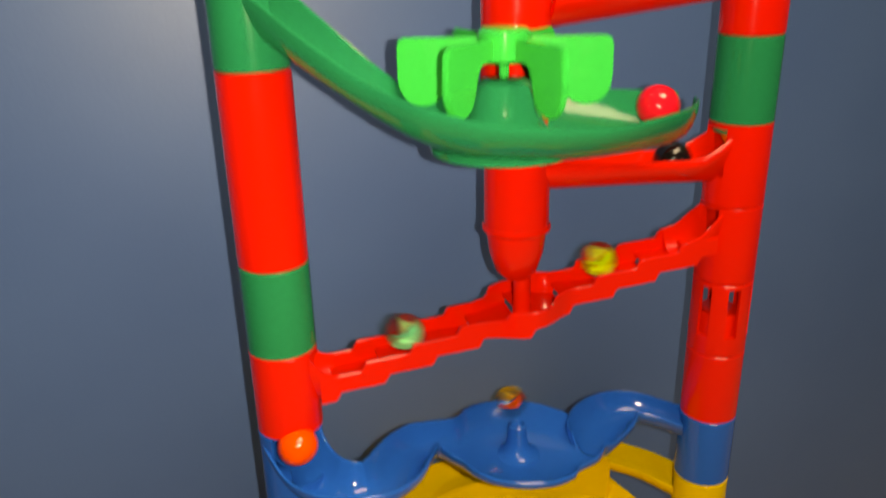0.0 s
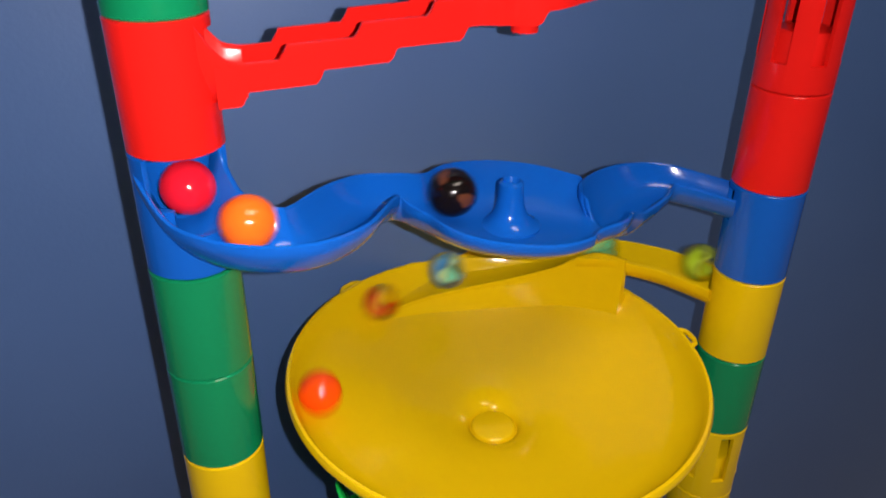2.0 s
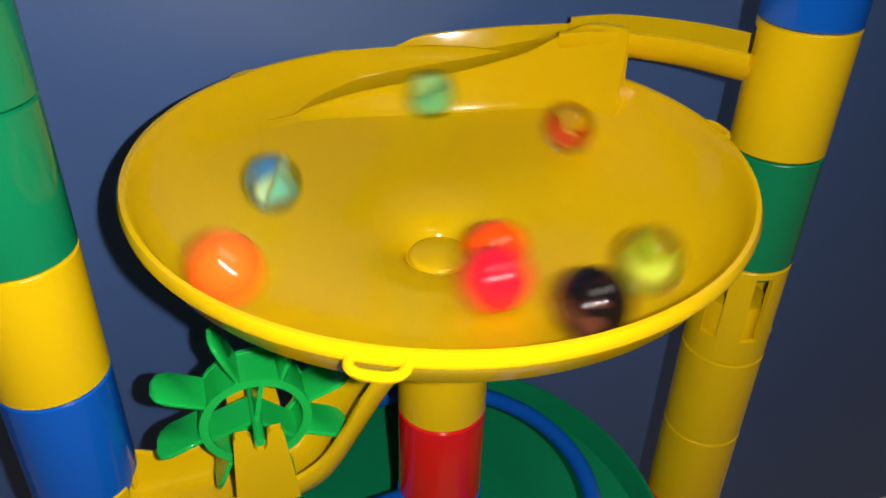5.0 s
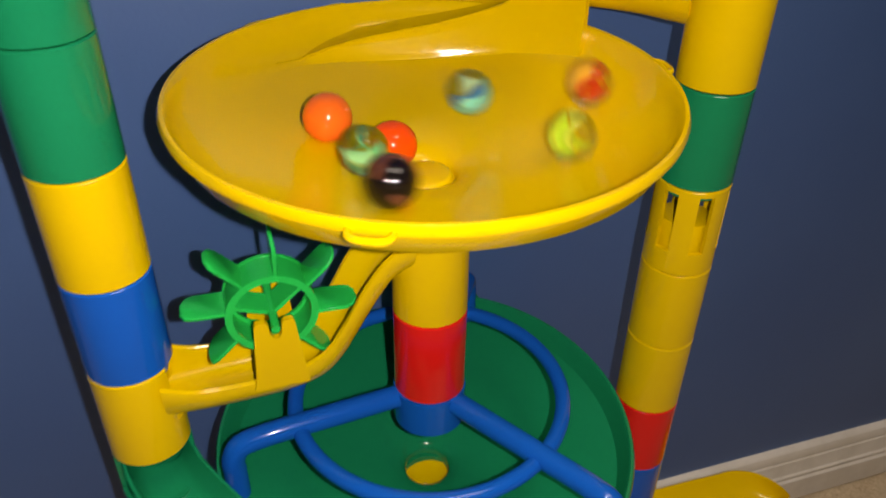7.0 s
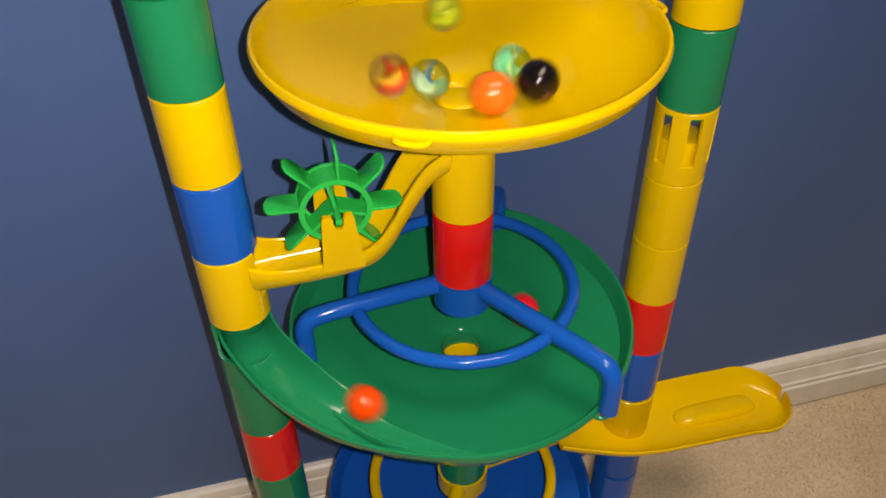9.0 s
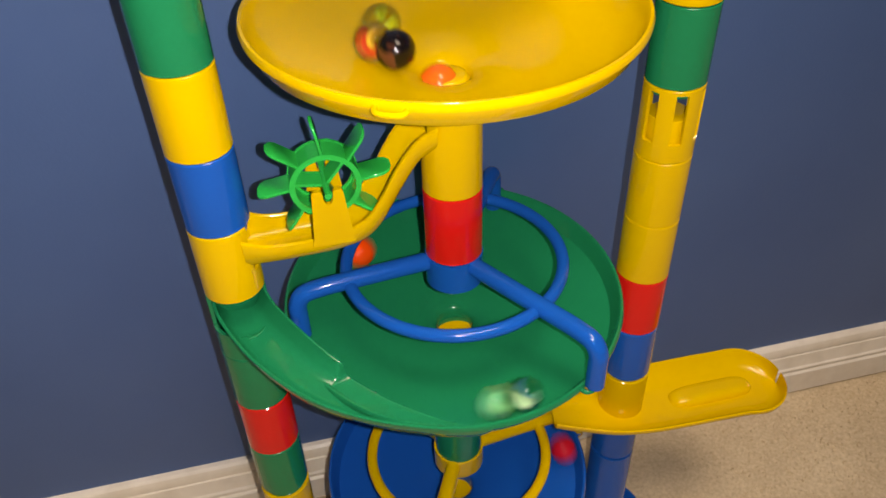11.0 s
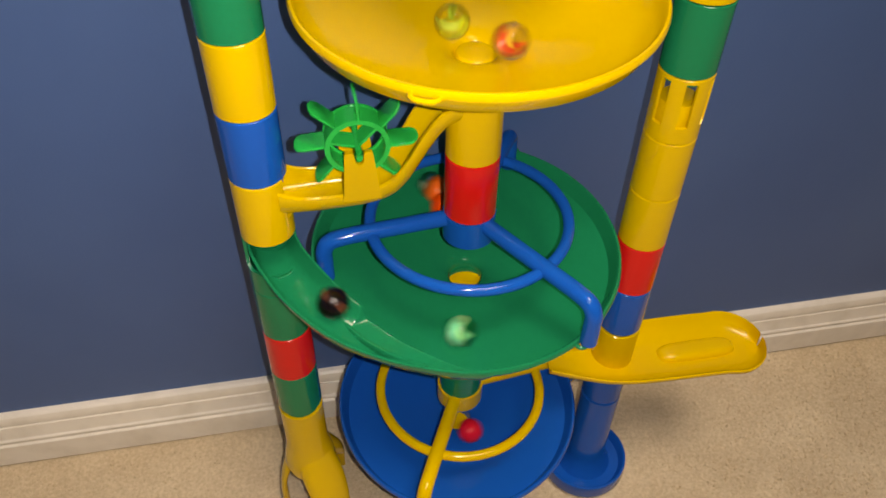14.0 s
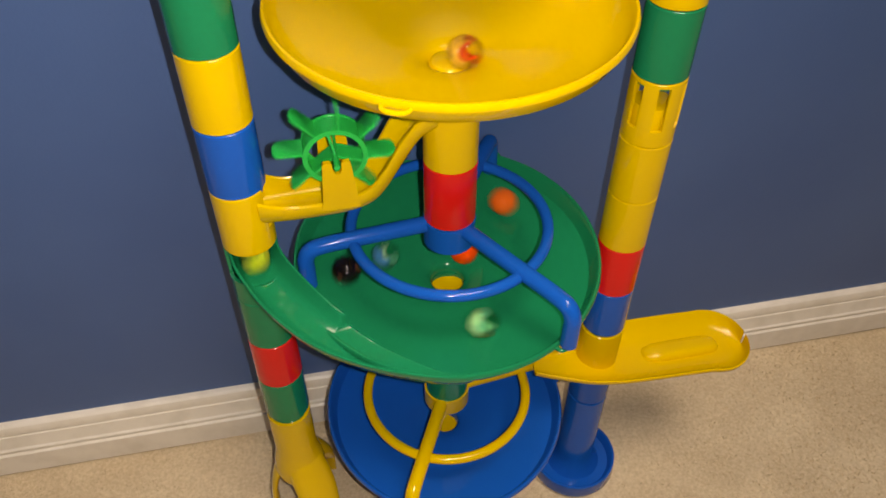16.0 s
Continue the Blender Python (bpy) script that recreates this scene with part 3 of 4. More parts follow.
def arm_support(z, drop, material, angles, hub_top, hub_bottom, label, hub_r=TUBE_R + 0.0006):
    e = thing("arm_support", label, "support", "bowl supports")
    part("hub", revolve(bmesh.new(), [(0.0, hub_top), (hub_r, hub_top), (hub_r, hub_bottom + 0.004), (0.019, hub_bottom), (0.0, hub_bottom)], CX, 0.0, 48), material, e)
    for a, far in angles:
        c, s = math.cos(radians(a)), math.sin(radians(a))
        bm = bmesh.new()
        pts = [(CX + r * c, r * s, zz) for r, zz in ((0.016, z + 0.004), (0.05, z + 0.003), (0.085, z + 0.002), (far - 0.020, z + 0.001), (far - 0.006, z - 0.002), (far - 0.0005, z - 0.011), (far, z - 0.022), (far, drop))]
        rod(bm, pts, 0.0072, 60, 16)
        part("arm", bm, material, e)
    ring = [(CX + 0.085 * math.cos(2 * math.pi * k / 96), 0.085 * math.sin(2 * math.pi * k / 96), z) for k in range(96)]
    part("ring", rod(bmesh.new(), ring, 0.0050, sides=14, closed=True), material, e)


arm_support(0.4105, G_Z - 0.006, BLUE, ((-57, 0.138), (60, 0.132), (184, 0.126)), level(-5), 0.390, "blue plastic three-armed support with a ring")
arm_support(0.166, B_Z - 0.006, YELLOW, ((8, 0.134), (125, 0.134), (243, 0.130)), 0.176, 0.150, "yellow plastic three-armed support with a ring", 0.0240)

# ---- water-wheel track ----
WHEEL = (-0.0835, -0.003, 0.506)


def wheel_track():
    e = thing("wheel_track", "yellow plastic curved track that carries a paddle wheel", "track")
    collar(CX, level(-3), YELLOW, e, [(150, 210, 0.037, 0.0595)])
    collar(LX, level(-4), YELLOW, e, [(-36, 36, 0.020, 0.060)])
    path = [(CX - 0.014, 0.0, 0.524, 0.0175, 0.016), (-0.018, 0.0, 0.516, 0.0175, 0.019), (-0.028, 0.0, 0.501, 0.0175, 0.024), (-0.038, 0.0, 0.484, 0.0175, 0.026), (-0.048, 0.0, 0.468, 0.0175, 0.024), (-0.060, 0.0, 0.4575, 0.0175, 0.019), (-0.080, 0.0, 0.4525, 0.0175, 0.0155), (-0.110, 0.0, 0.451, 0.0175, 0.015), (-0.130, 0.0, 0.4505, 0.0175, 0.017), (LX + 0.0135, 0.0, 0.450, 0.0178, 0.024)]
    part("channel", trough(path, 60, 4.5, thick=0.0036, lip=0.0024), YELLOW, e)
    for y0 in (-0.0235, 0.0195):
        pts = [(-0.0985, 0.4630), (-0.0970, 0.470), (-0.0945, 0.5060), (-0.0935, 0.5085), (-0.0885, 0.5085), (-0.0872, 0.507), (-0.0866, 0.5005), (-0.0848, 0.4975), (-0.0822, 0.4975), (-0.0804, 0.5005), (-0.0798, 0.507), (-0.0785, 0.5085), (-0.0740, 0.5085), (-0.0730, 0.5060), (-0.0695, 0.473), (-0.0685, 0.4630)]
        bm = outline_plate(bmesh.new(), pts, y0, y0 + 0.0035)
        part("post", bm, YELLOW, e)


wheel_track()


def paddle_wheel():
    e = thing("paddle_wheel", "bright green plastic water wheel with eight paddles", "paddle wheel", at=WHEEL)
    h = 0.011
    for y0, y1 in ((-h, -h + 0.0022), (h - 0.0022, h)):
        bm = bmesh.new()
        revolve(bm, [(0.0207, y0), (0.0246, y0), (0.0246, y1), (0.0207, y1)], steps=48, closed=True)
        bmesh.ops.rotate(bm, verts=bm.verts, matrix=Matrix.Rotation(radians(90), 3, "X"))
        part("rim", bm, LIME, e)
    bm = revolve(bmesh.new(), [(0.0225, -h + 0.001), (0.0240, -h + 0.001), (0.0240, h - 0.001), (0.0225, h - 0.001)], steps=48, closed=True)
    bmesh.ops.rotate(bm, verts=bm.verts, matrix=Matrix.Rotation(radians(90), 3, "X"))
    part("drum", bm, LIME, e)
    bm = rod(bmesh.new(), [(0, -0.0235, 0), (0, 0, 0), (0, 0.0245, 0)], 0.0024, 6, 12)
    part("axle", bm, LIME, e)
    for k in range(3):
        bm = block(bmesh.new(), 0.001, 0.0225, -h * 0.9, h * 0.6, -0.0011, 0.0011)
        bmesh.ops.rotate(bm, verts=bm.verts, matrix=Matrix.Rotation(radians(120 * k + 10), 3, "Y"))
        part("spoke", bm, LIME, e)
    for k in range(8):
        bm = bmesh.new()
        out = [(0.0235, -0.0105), (0.040, -0.0105), (0.0445, -0.0085), (0.0465, -0.0040), (0.0465, 0.0040), (0.0445, 0.0085), (0.040, 0.0105), (0.0235, 0.0105)]
        a = [bm.verts.new((x, y, 0.0011 + 0.004 * ((x - 0.0235) / 0.023) ** 2)) for x, y in out]
        b = [bm.verts.new((x, y, -0.0011 + 0.004 * ((x - 0.0235) / 0.023) ** 2)) for x, y in out]
        bm.faces.new(a)
        bm.faces.new(list(reversed(b)))
        for j in range(8):
            bm.faces.new((a[j], b[j], b[(j + 1) % 8], a[(j + 1) % 8]))
        bmesh.ops.bevel(bm, geom=[ed for ed in bm.edges], offset=0.0006, segments=1, affect="EDGES")
        bmesh.ops.rotate(bm, verts=bm.verts, matrix=Matrix.Rotation(radians(45 * k), 3, "Y"))
        part("paddle", bm, LIME, e)
    return e


wheel = paddle_wheel()

# ---- catch tray, feet ----


def catch_tray():
    e = thing("catch_tray", "yellow plastic catch tray with an oval groove", "tray")
    ob = part("collar", tube_shell(0.0, STEP - 0.0004, r0=TUBE_R, r1=TUBE_IN), YELLOW, e)
    ob.location = (RX, 0, level(-8) - STEP)
    path = [(0.100, -0.008, 0.2005, 0.022, 0.014), (0.125, -0.013, 0.1950, 0.025, 0.015), (0.155, -0.015, 0.1900, 0.032, 0.016), (0.185, -0.014, 0.1870, 0.037, 0.017), (0.220, -0.013, 0.1850, 0.0385, 0.017), (0.260, -0.013, 0.1840, 0.039, 0.017), (0.285, -0.014, 0.1840, 0.039, 0.017)]
    path += [(0.300 + 0.0390 * math.sin(radians(q)), -0.015, 0.1840, 0.0390 * math.cos(radians(q)) + 0.001, 0.017) for q in (0, 15, 30, 42, 54, 64, 72, 79, 85, 89)]
    part("tray", trough(path, 130, 3.6), YELLOW, e)
    bm = bmesh.new()
    bmesh.ops.create_uvsphere(bm, u_segments=32, v_segments=20, radius=1.0)
    for v in bm.verts:
        u = abs(v.co.x)
        v.co = Vector((0.268 + math.copysign(u ** 0.45, v.co.x) * 0.044, -0.010 + math.copysign(abs(v.co.y) ** 0.7, v.co.y) * 0.0125, 0.1835 + math.copysign(abs(v.co.z) ** 0.8, v.co.z) * 0.0085))
    part("island", bm, YELLOW, e)


def round_foot():
    e = thing("tower_foot", "blue plastic round dish foot on the carpet", "foot", "tower feet")
    z = FLOOR
    part("dish", revolve(bmesh.new(), [(0.0, z + 0.010), (0.030, z + 0.010), (0.044, z + 0.011), (0.0475, z + 0.020), (0.049, z + 0.0215), (0.0515, z + 0.021), (0.0525, z + 0.004), (0.051, z), (0.0, z)], RX, 0.0, 64), BLUE, e)
    part("socket", revolve(bmesh.new(), [(0.0, level(-10)), (TUBE_R, level(-10)), (TUBE_R, z + 0.036), (0.0245, z + 0.026), (0.029, z + 0.016), (0.033, z + 0.0095), (0.0, z + 0.0095)], RX, 0.0, 48), BLUE, e)


def claw_foot():
    e = thing("tower_foot", "yellow plastic three-clawed foot on the carpet", "foot", "tower feet")
    ob = part("collar", revolve(bmesh.new(), [(0.0, level(-9) - 0.0004), (TUBE_R, level(-9) - 0.0004), (TUBE_R, 0.118), (0.0236, 0.106), (0.0262, 0.092), (0.0280, 0.078), (0.0262, 0.066), (0.0, 0.062)], LX, 0.0, 48), YELLOW, e)
    for a in (-62, 62, 178):
        c, s = math.cos(radians(a)), math.sin(radians(a))
        bm = bmesh.new()
        rows = ((0.004, 0.112, 0.016, 0.016), (0.015, 0.086, 0.022, 0.016), (0.031, 0.056, 0.023, 0.013), (0.044, 0.025, 0.019, 0.009), (0.054, 0.004, 0.013, 0.005), (0.058, FLOOR + 0.002, 0.010, 0.004))
        if a > 100:
            rows = ((0.006, 0.110, 0.010, 0.012), (0.018, 0.085, 0.011, 0.008), (0.028, 0.060, 0.011, 0.005), (0.034, 0.035, 0.012, 0.004), (0.036, 0.012, 0.012, 0.004), (0.037, FLOOR + 0.002, 0.009, 0.004))
        rows = smooth_path(rows, 20)
        loops = []
        for r, zz, w, d in rows:
            loops.append([bm.verts.new((LX + (r + d * math.cos(q)) * c - w * math.sin(q) * s, (r + d * math.cos(q)) * s + w * math.sin(q) * c, zz)) for q in [2 * math.pi * j / 16 for j in range(16)]])
        for p, q in zip(loops, loops[1:]):
            for j in range(16):
                bm.faces.new((p[j], p[(j + 1) % 16], q[(j + 1) % 16], q[j]))
        bm.faces.new(loops[0])
        bm.faces.new(list(reversed(loops[-1])))
        part("claw", bm, YELLOW, e)


catch_tray()
round_foot()
claw_foot()

# ---- top of the run: spinner dish, cone, upper chutes ----


SPIN = (-0.025, -0.052, 1.020)


def spinner_dish():
    e = thing("spinner_dish", "green plastic slide that ends in a dish", "marble dish")
    collar(LX, level(6), GREEN, e, [(300, 380, 0.014, 0.060)])
    path = [(LX + 0.004, -0.004, 1.043, 0.0155, 0.026), (-0.138, -0.022, 1.030, 0.0165, 0.022), (-0.116, -0.040, 1.013, 0.017, 0.019), (-0.096, -0.051, 0.998, 0.020, 0.018), (-0.078, -0.055, 0.986, 0.034, 0.020), (-0.055, -0.055, 0.977, 0.048, 0.022), (-0.025, -0.054, 0.972, 0.056, 0.0235), (0.010, -0.052, 0.970, 0.056, 0.0225), (0.042, -0.050, 0.969, 0.049, 0.024), (0.070, -0.048, 0.969, 0.036, 0.024), (0.090, -0.046, 0.971, 0.020, 0.022), (0.098, -0.045, 0.975, 0.007, 0.018)]
    part("dish", trough(path, 90, 3.4), GREEN, e)
    part("hub", revolve(bmesh.new(), [(0.0, 1.013), (0.0115, 1.013), (0.0155, 1.011), (0.0185, 1.004), (0.0205, 0.996), (0.0225, 0.989), (0.0275, 0.983), (0.0350, 0.979), (0.0430, 0.9755), (0.0430, 0.9725), (0.0, 0.9725)], SPIN[0], SPIN[1], 48), GREEN, e)


def spinner():
    e = thing("spinner", "bright green plastic paddle spinner on a hub", "spinner", at=SPIN)
    part("cap", revolve(bmesh.new(), [(0.0, 0.021), (0.012, 0.021), (0.0150, 0.019), (0.0155, 0.012), (0.0155, 0.004), (0.012, 0.002), (0.0, 0.002)], steps=40), LIME, e)
    part("pin", revolve(bmesh.new(), [(0.0, 0.004), (0.003, 0.004), (0.0028, -0.006), (0.0, -0.008)], steps=16), LIME, e)
    for k in range(6):
        bm = bmesh.new()
        out = [(0.0112, 0.016), (0.0561, 0.016), (0.0591, 0.0145), (0.0603, 0.011), (0.0603, -0.006), (0.0597, -0.0120), (0.0570, -0.0170), (0.0533, -0.0205), (0.0486, -0.0220), (0.0435, -0.0220), (0.0388, -0.0205), (0.0353, -0.0170), (0.0329, -0.0115), (0.0318, -0.004), (0.0304, 0.0015), (0.0271, 0.0045), (0.0112, 0.0045)]
        a = [bm.verts.new((x, -0.0019, z)) for x, z in out]
        b = [bm.verts.new((x, 0.0019, z)) for x, z in out]
        bm.faces.new(a)
        bm.faces.new(list(reversed(b)))
        for j in range(len(out)):
            bm.faces.new((a[j], b[j], b[(j + 1) % len(out)], a[(j + 1) % len(out)]))
        bmesh.ops.bevel(bm, geom=[ed for ed in bm.edges if abs(ed.verts[0].co.y - ed.verts[1].co.y) < 1e-6], offset=0.0009, segments=2, affect="EDGES")
        bmesh.ops.rotate(bm, verts=bm.verts, matrix=Matrix.Rotation(radians(60 * k), 3, "Z"))
        part("paddle", bm, LIME, e)
    return e


def cone_outlet():
    e = thing("cone_outlet", "red plastic tube that tapers to a cone", "tube", "tower tubes")
    part("body", revolve(bmesh.new(), [(0.0, 0.965), (TUBE_R, 0.965), (TUBE_R, 0.9060), (0.0, 0.9060)], CX - 0.004, 0.0, 48), RED, e)
    part("shoulder_ring", revolve(bmesh.new(), [(0.0, 0.9060), (TUBE_R + 0.0004, 0.9060), (0.0236, 0.9050), (0.0236, 0.9026), (0.0212, 0.9008), (0.0, 0.9008)], CX - 0.004, 0.0, 48), RED, e)
    part("cone", revolve(bmesh.new(), [(0.0, 0.9008), (0.0206, 0.9008), (0.0190, 0.886), (0.0145, 0.872), (0.0080, 0.866), (0.0, 0.866)], CX - 0.004, 0.0, 48), RED, e)


def upper_chute():
    e = thing("upper_chute", "red plastic chute that feeds the outer tower", "track", "upper chutes")
    collar(RX, level(4), RED, e, [(148, 212, 0.022, 0.056)])
    path = [(CX + 0.008, 0.0, 0.9315, 0.0150, 0.016), (0.06, 0.0, 0.929, 0.0150, 0.016), (0.11, 0.0, 0.926, 0.0150, 0.016), (0.132, 0.0, 0.9245, 0.0150, 0.017), (0.146, 0.0, 0.9235, 0.0142, 0.023), (RX - 0.013, 0.0, 0.923, 0.0118, 0.032)]
    part("channel", trough(path, 30, 2.2, thick=0.003), RED, e)


def top_chute():
    e = thing("top_chute", "red plastic chute above the spinner", "track", "upper chutes")
    ob = part("tube", tube_shell(0.0, 0.155), RED, e)
    ob.location = (CX - 0.006, 0.0, 0.966)
    path = [(CX + 0.012, 0.0, 1.036, 0.0165, 0.018), (0.06, 0.0, 1.040, 0.0165, 0.018), (0.11, 0.0, 1.045, 0.0165, 0.018), (RX - 0.016, 0.0, 1.050, 0.0165, 0.018)]
    part("channel", trough(path, 30, 2.2, thick=0.003), RED, e)


spinner_dish()
spin = spinner()
cone_outlet()
upper_chute()
top_chute()


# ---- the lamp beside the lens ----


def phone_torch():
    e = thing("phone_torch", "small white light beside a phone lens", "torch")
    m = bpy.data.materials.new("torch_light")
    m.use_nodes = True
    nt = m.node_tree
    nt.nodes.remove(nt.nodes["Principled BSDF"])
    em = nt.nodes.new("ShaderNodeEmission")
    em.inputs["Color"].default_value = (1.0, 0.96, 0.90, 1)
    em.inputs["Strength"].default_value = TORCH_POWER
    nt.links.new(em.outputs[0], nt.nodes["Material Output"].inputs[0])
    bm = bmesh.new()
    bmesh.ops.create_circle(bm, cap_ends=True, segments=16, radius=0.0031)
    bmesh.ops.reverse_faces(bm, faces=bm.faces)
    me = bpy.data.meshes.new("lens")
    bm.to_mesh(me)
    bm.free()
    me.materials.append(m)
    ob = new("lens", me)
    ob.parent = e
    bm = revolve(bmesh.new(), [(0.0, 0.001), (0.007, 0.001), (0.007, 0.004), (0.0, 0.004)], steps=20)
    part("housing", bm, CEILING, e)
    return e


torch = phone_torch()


# ---- marbles ----
MARBLE_R = 0.0132


def solid_marble_material(name, color, patch=None):
    m, nt, b = nodes_of(name)
    n = noise_node(nt, 60.0, 2.0)
    second = patch or tuple(c * 0.9 for c in color)
    lo, hi = (0.58, 0.62) if patch else (0.4, 0.7)
    nt.links.new(mix_color(nt, ramp(nt, n.outputs["Fac"], lo, hi), color, second), b.inputs["Base Color"])
    b.inputs["Roughness"].default_value = 0.12
    return m


def marble_glass(name, tint):
    m, nt, b = nodes_of(name)
    b.inputs["Base Color"].default_value = (*tint, 1)
    b.inputs["Transmission Weight"].default_value = 1.0
    b.inputs["IOR"].default_value = 1.45
    clear = nt.nodes.new("ShaderNodeBsdfTransparent")
    clear.inputs["Color"].default_value = (*tint, 1)
    both = nt.nodes.new("ShaderNodeMixShader")
    both.inputs[0].default_value = 0.45
    nt.links.new(b.outputs[0], both.inputs[1])
    nt.links.new(clear.outputs[0], both.inputs[2])
    nt.links.new(both.outputs[0], nt.nodes["Material Output"].inputs[0])
    n = noise_node(nt, 900.0, 2.0)
    nt.links.new(ramp(nt, n.outputs["Fac"], 0.4, 0.8, 0.0, 0.02), b.inputs["Roughness"])
    return m


def solid_marble(name, label, material):
    bm = bmesh.new()
    bmesh.ops.create_uvsphere(bm, u_segments=40, v_segments=24, radius=MARBLE_R)
    return tagged(finish(name, bm, material, sharp=180), label, "marble", "marbles")


def glass_marble(label, tint, swirls):
    e = thing("glass_marble", label, "marble", "marbles")
    bm = bmesh.new()
    bmesh.ops.create_uvsphere(bm, u_segments=40, v_segments=24, radius=MARBLE_R)
    finish("glass", bm, marble_glass("marble_glass", tint), e, sharp=180)
    for k, (color, wide) in enumerate(swirls):
        bm = bmesh.new()
        start = 2 * math.pi * k / len(swirls)
        loops = []
        for j in range(17):
            u = j / 16 * 2 - 1
            a = start + u * 1.3
            reach = 0.0082 * math.sqrt(max(0.03, 1 - u * u))
            z = u * 0.0090
            ring = []
            for r, side in ((0.1, 1), (0.6, 1), (1.0, 1), (1.0, -1), (0.6, -1), (0.1, -1)):
                q = a + side * wide * (0.35 + 0.65 * r)
                ring.append(bm.verts.new((reach * r * math.cos(q), reach * r * math.sin(q), z)))
            loops.append(ring)
        for p, q in zip(loops, loops[1:]):
            for i in range(6):
                bm.faces.new((p[i], p[(i + 1) % 6], q[(i + 1) % 6], q[i]))
        bm.faces.new(loops[0])
        bm.faces.new(list(reversed(loops[-1])))
        part("swirl", bm, solid_marble_material("swirl_color", color), e)
    return e


orange_a = solid_marble("marble", "glossy solid bright orange marble", solid_marble_material("orange_marble", (0.95, 0.075, 0.003)))
orange_b = solid_marble("marble", "glossy solid pale orange marble", solid_marble_material("pale_orange_marble", (0.95, 0.15, 0.012)))
red_m = solid_marble("marble", "glossy solid red marble", solid_marble_material("red_marble", (0.80, 0.012, 0.030)))
black_m = solid_marble("marble", "glossy black marble with a brown patch", solid_marble_material("black_marble", (0.006, 0.004, 0.004), (0.10, 0.032, 0.016)))
fire_m = glass_marble("clear glass marble with red and yellow swirls", (1.0, 0.95, 0.90), [((0.85, 0.06, 0.01), 0.26), ((0.95, 0.60, 0.05), 0.20), ((0.85, 0.10, 0.02), 0.20)])
lime_m = glass_marble("clear yellow-green glass marble with green swirls", (0.95, 0.99, 0.62), [((0.78, 0.88, 0.05), 0.18), ((0.82, 0.90, 0.15), 0.14), ((0.65, 0.85, 0.06), 0.16)])
green_m = glass_marble("clear green glass marble with pale swirls", (0.80, 1.0, 0.82), [((0.35, 0.90, 0.50), 0.07), ((0.65, 0.95, 0.50), 0.06), ((0.25, 0.85, 0.55), 0.05)])
blue_m = glass_marble("clear glass marble with teal and blue swirls", (0.88, 1.0, 0.94), [((0.35, 0.90, 0.65), 0.07), ((0.75, 0.95, 0.60), 0.05), ((0.08, 0.30, 0.65), 0.06)])

BOWLS = {"Y": (Y_RIM, Y_Z, Y_DEEP, Y_CY, Y_TIP), "G": (G_RIM, G_Z, G_DEEP, G_CY, G_TIP), "B": (B_RIM, B_Z, B_DEEP, B_CY, B_TIP)}


def on_bowl(key, angle, radius):
    rim, z, deep, cy, tip = BOWLS[key]
    radius = min(radius, rim - 0.0155)
    x, y = CX + radius * math.cos(radians(angle)), cy + radius * math.sin(radians(angle))
    lift = 0.0
    if key == "G" and radius > 0.108:  # the slide's floor stands a little above the bowl
        lift = 0.008 * max(0.0, 1.0 - abs((angle - 225 + 180) % 360 - 180) / 35)
    return Vector((x, y, bowl_height(radius, rim, z, deep) + tip * y + MARBLE_R * 1.05 + lift))


def roll(stops):
    """Rows for walk(). A stop is (t, x, y, z), or (t, bowl, angle, radius) while a marble circles in a bowl."""
    times = sorted({round(k * 0.1, 1) for k in range(161)} | {q[0] for q in stops})
    rows = []
    for n, t in enumerate(times):
        k = max([i for i, q in enumerate(stops) if q[0] <= t], default=0)
        a, b = stops[k], stops[min(k + 1, len(stops) - 1)]
        u = 0.0 if b[0] == a[0] else min(1.0, max(0.0, (t - a[0]) / (b[0] - a[0])))
        if isinstance(a[1], str) and a[1] == b[1]:
            p = on_bowl(a[1], a[2] + (b[2] - a[2]) * u, a[3] + (b[3] - a[3]) * u)
        else:
            pa = on_bowl(*a[1:]) if isinstance(a[1], str) else Vector(a[1:])
            pb = on_bowl(*b[1:]) if isinstance(b[1], str) else Vector(b[1:])
            p = pa.lerp(pb, u)
        moving = a != b
        spin_now = rows[-1][2] + (48 if moving else 0) if rows else 0
        rows.append((t, p, spin_now))
    return [(t, pose(p.x, p.y, p.z, 20, 35, 0) @ Matrix.Rotation(radians(a), 4, "X")) for t, p, a in rows]


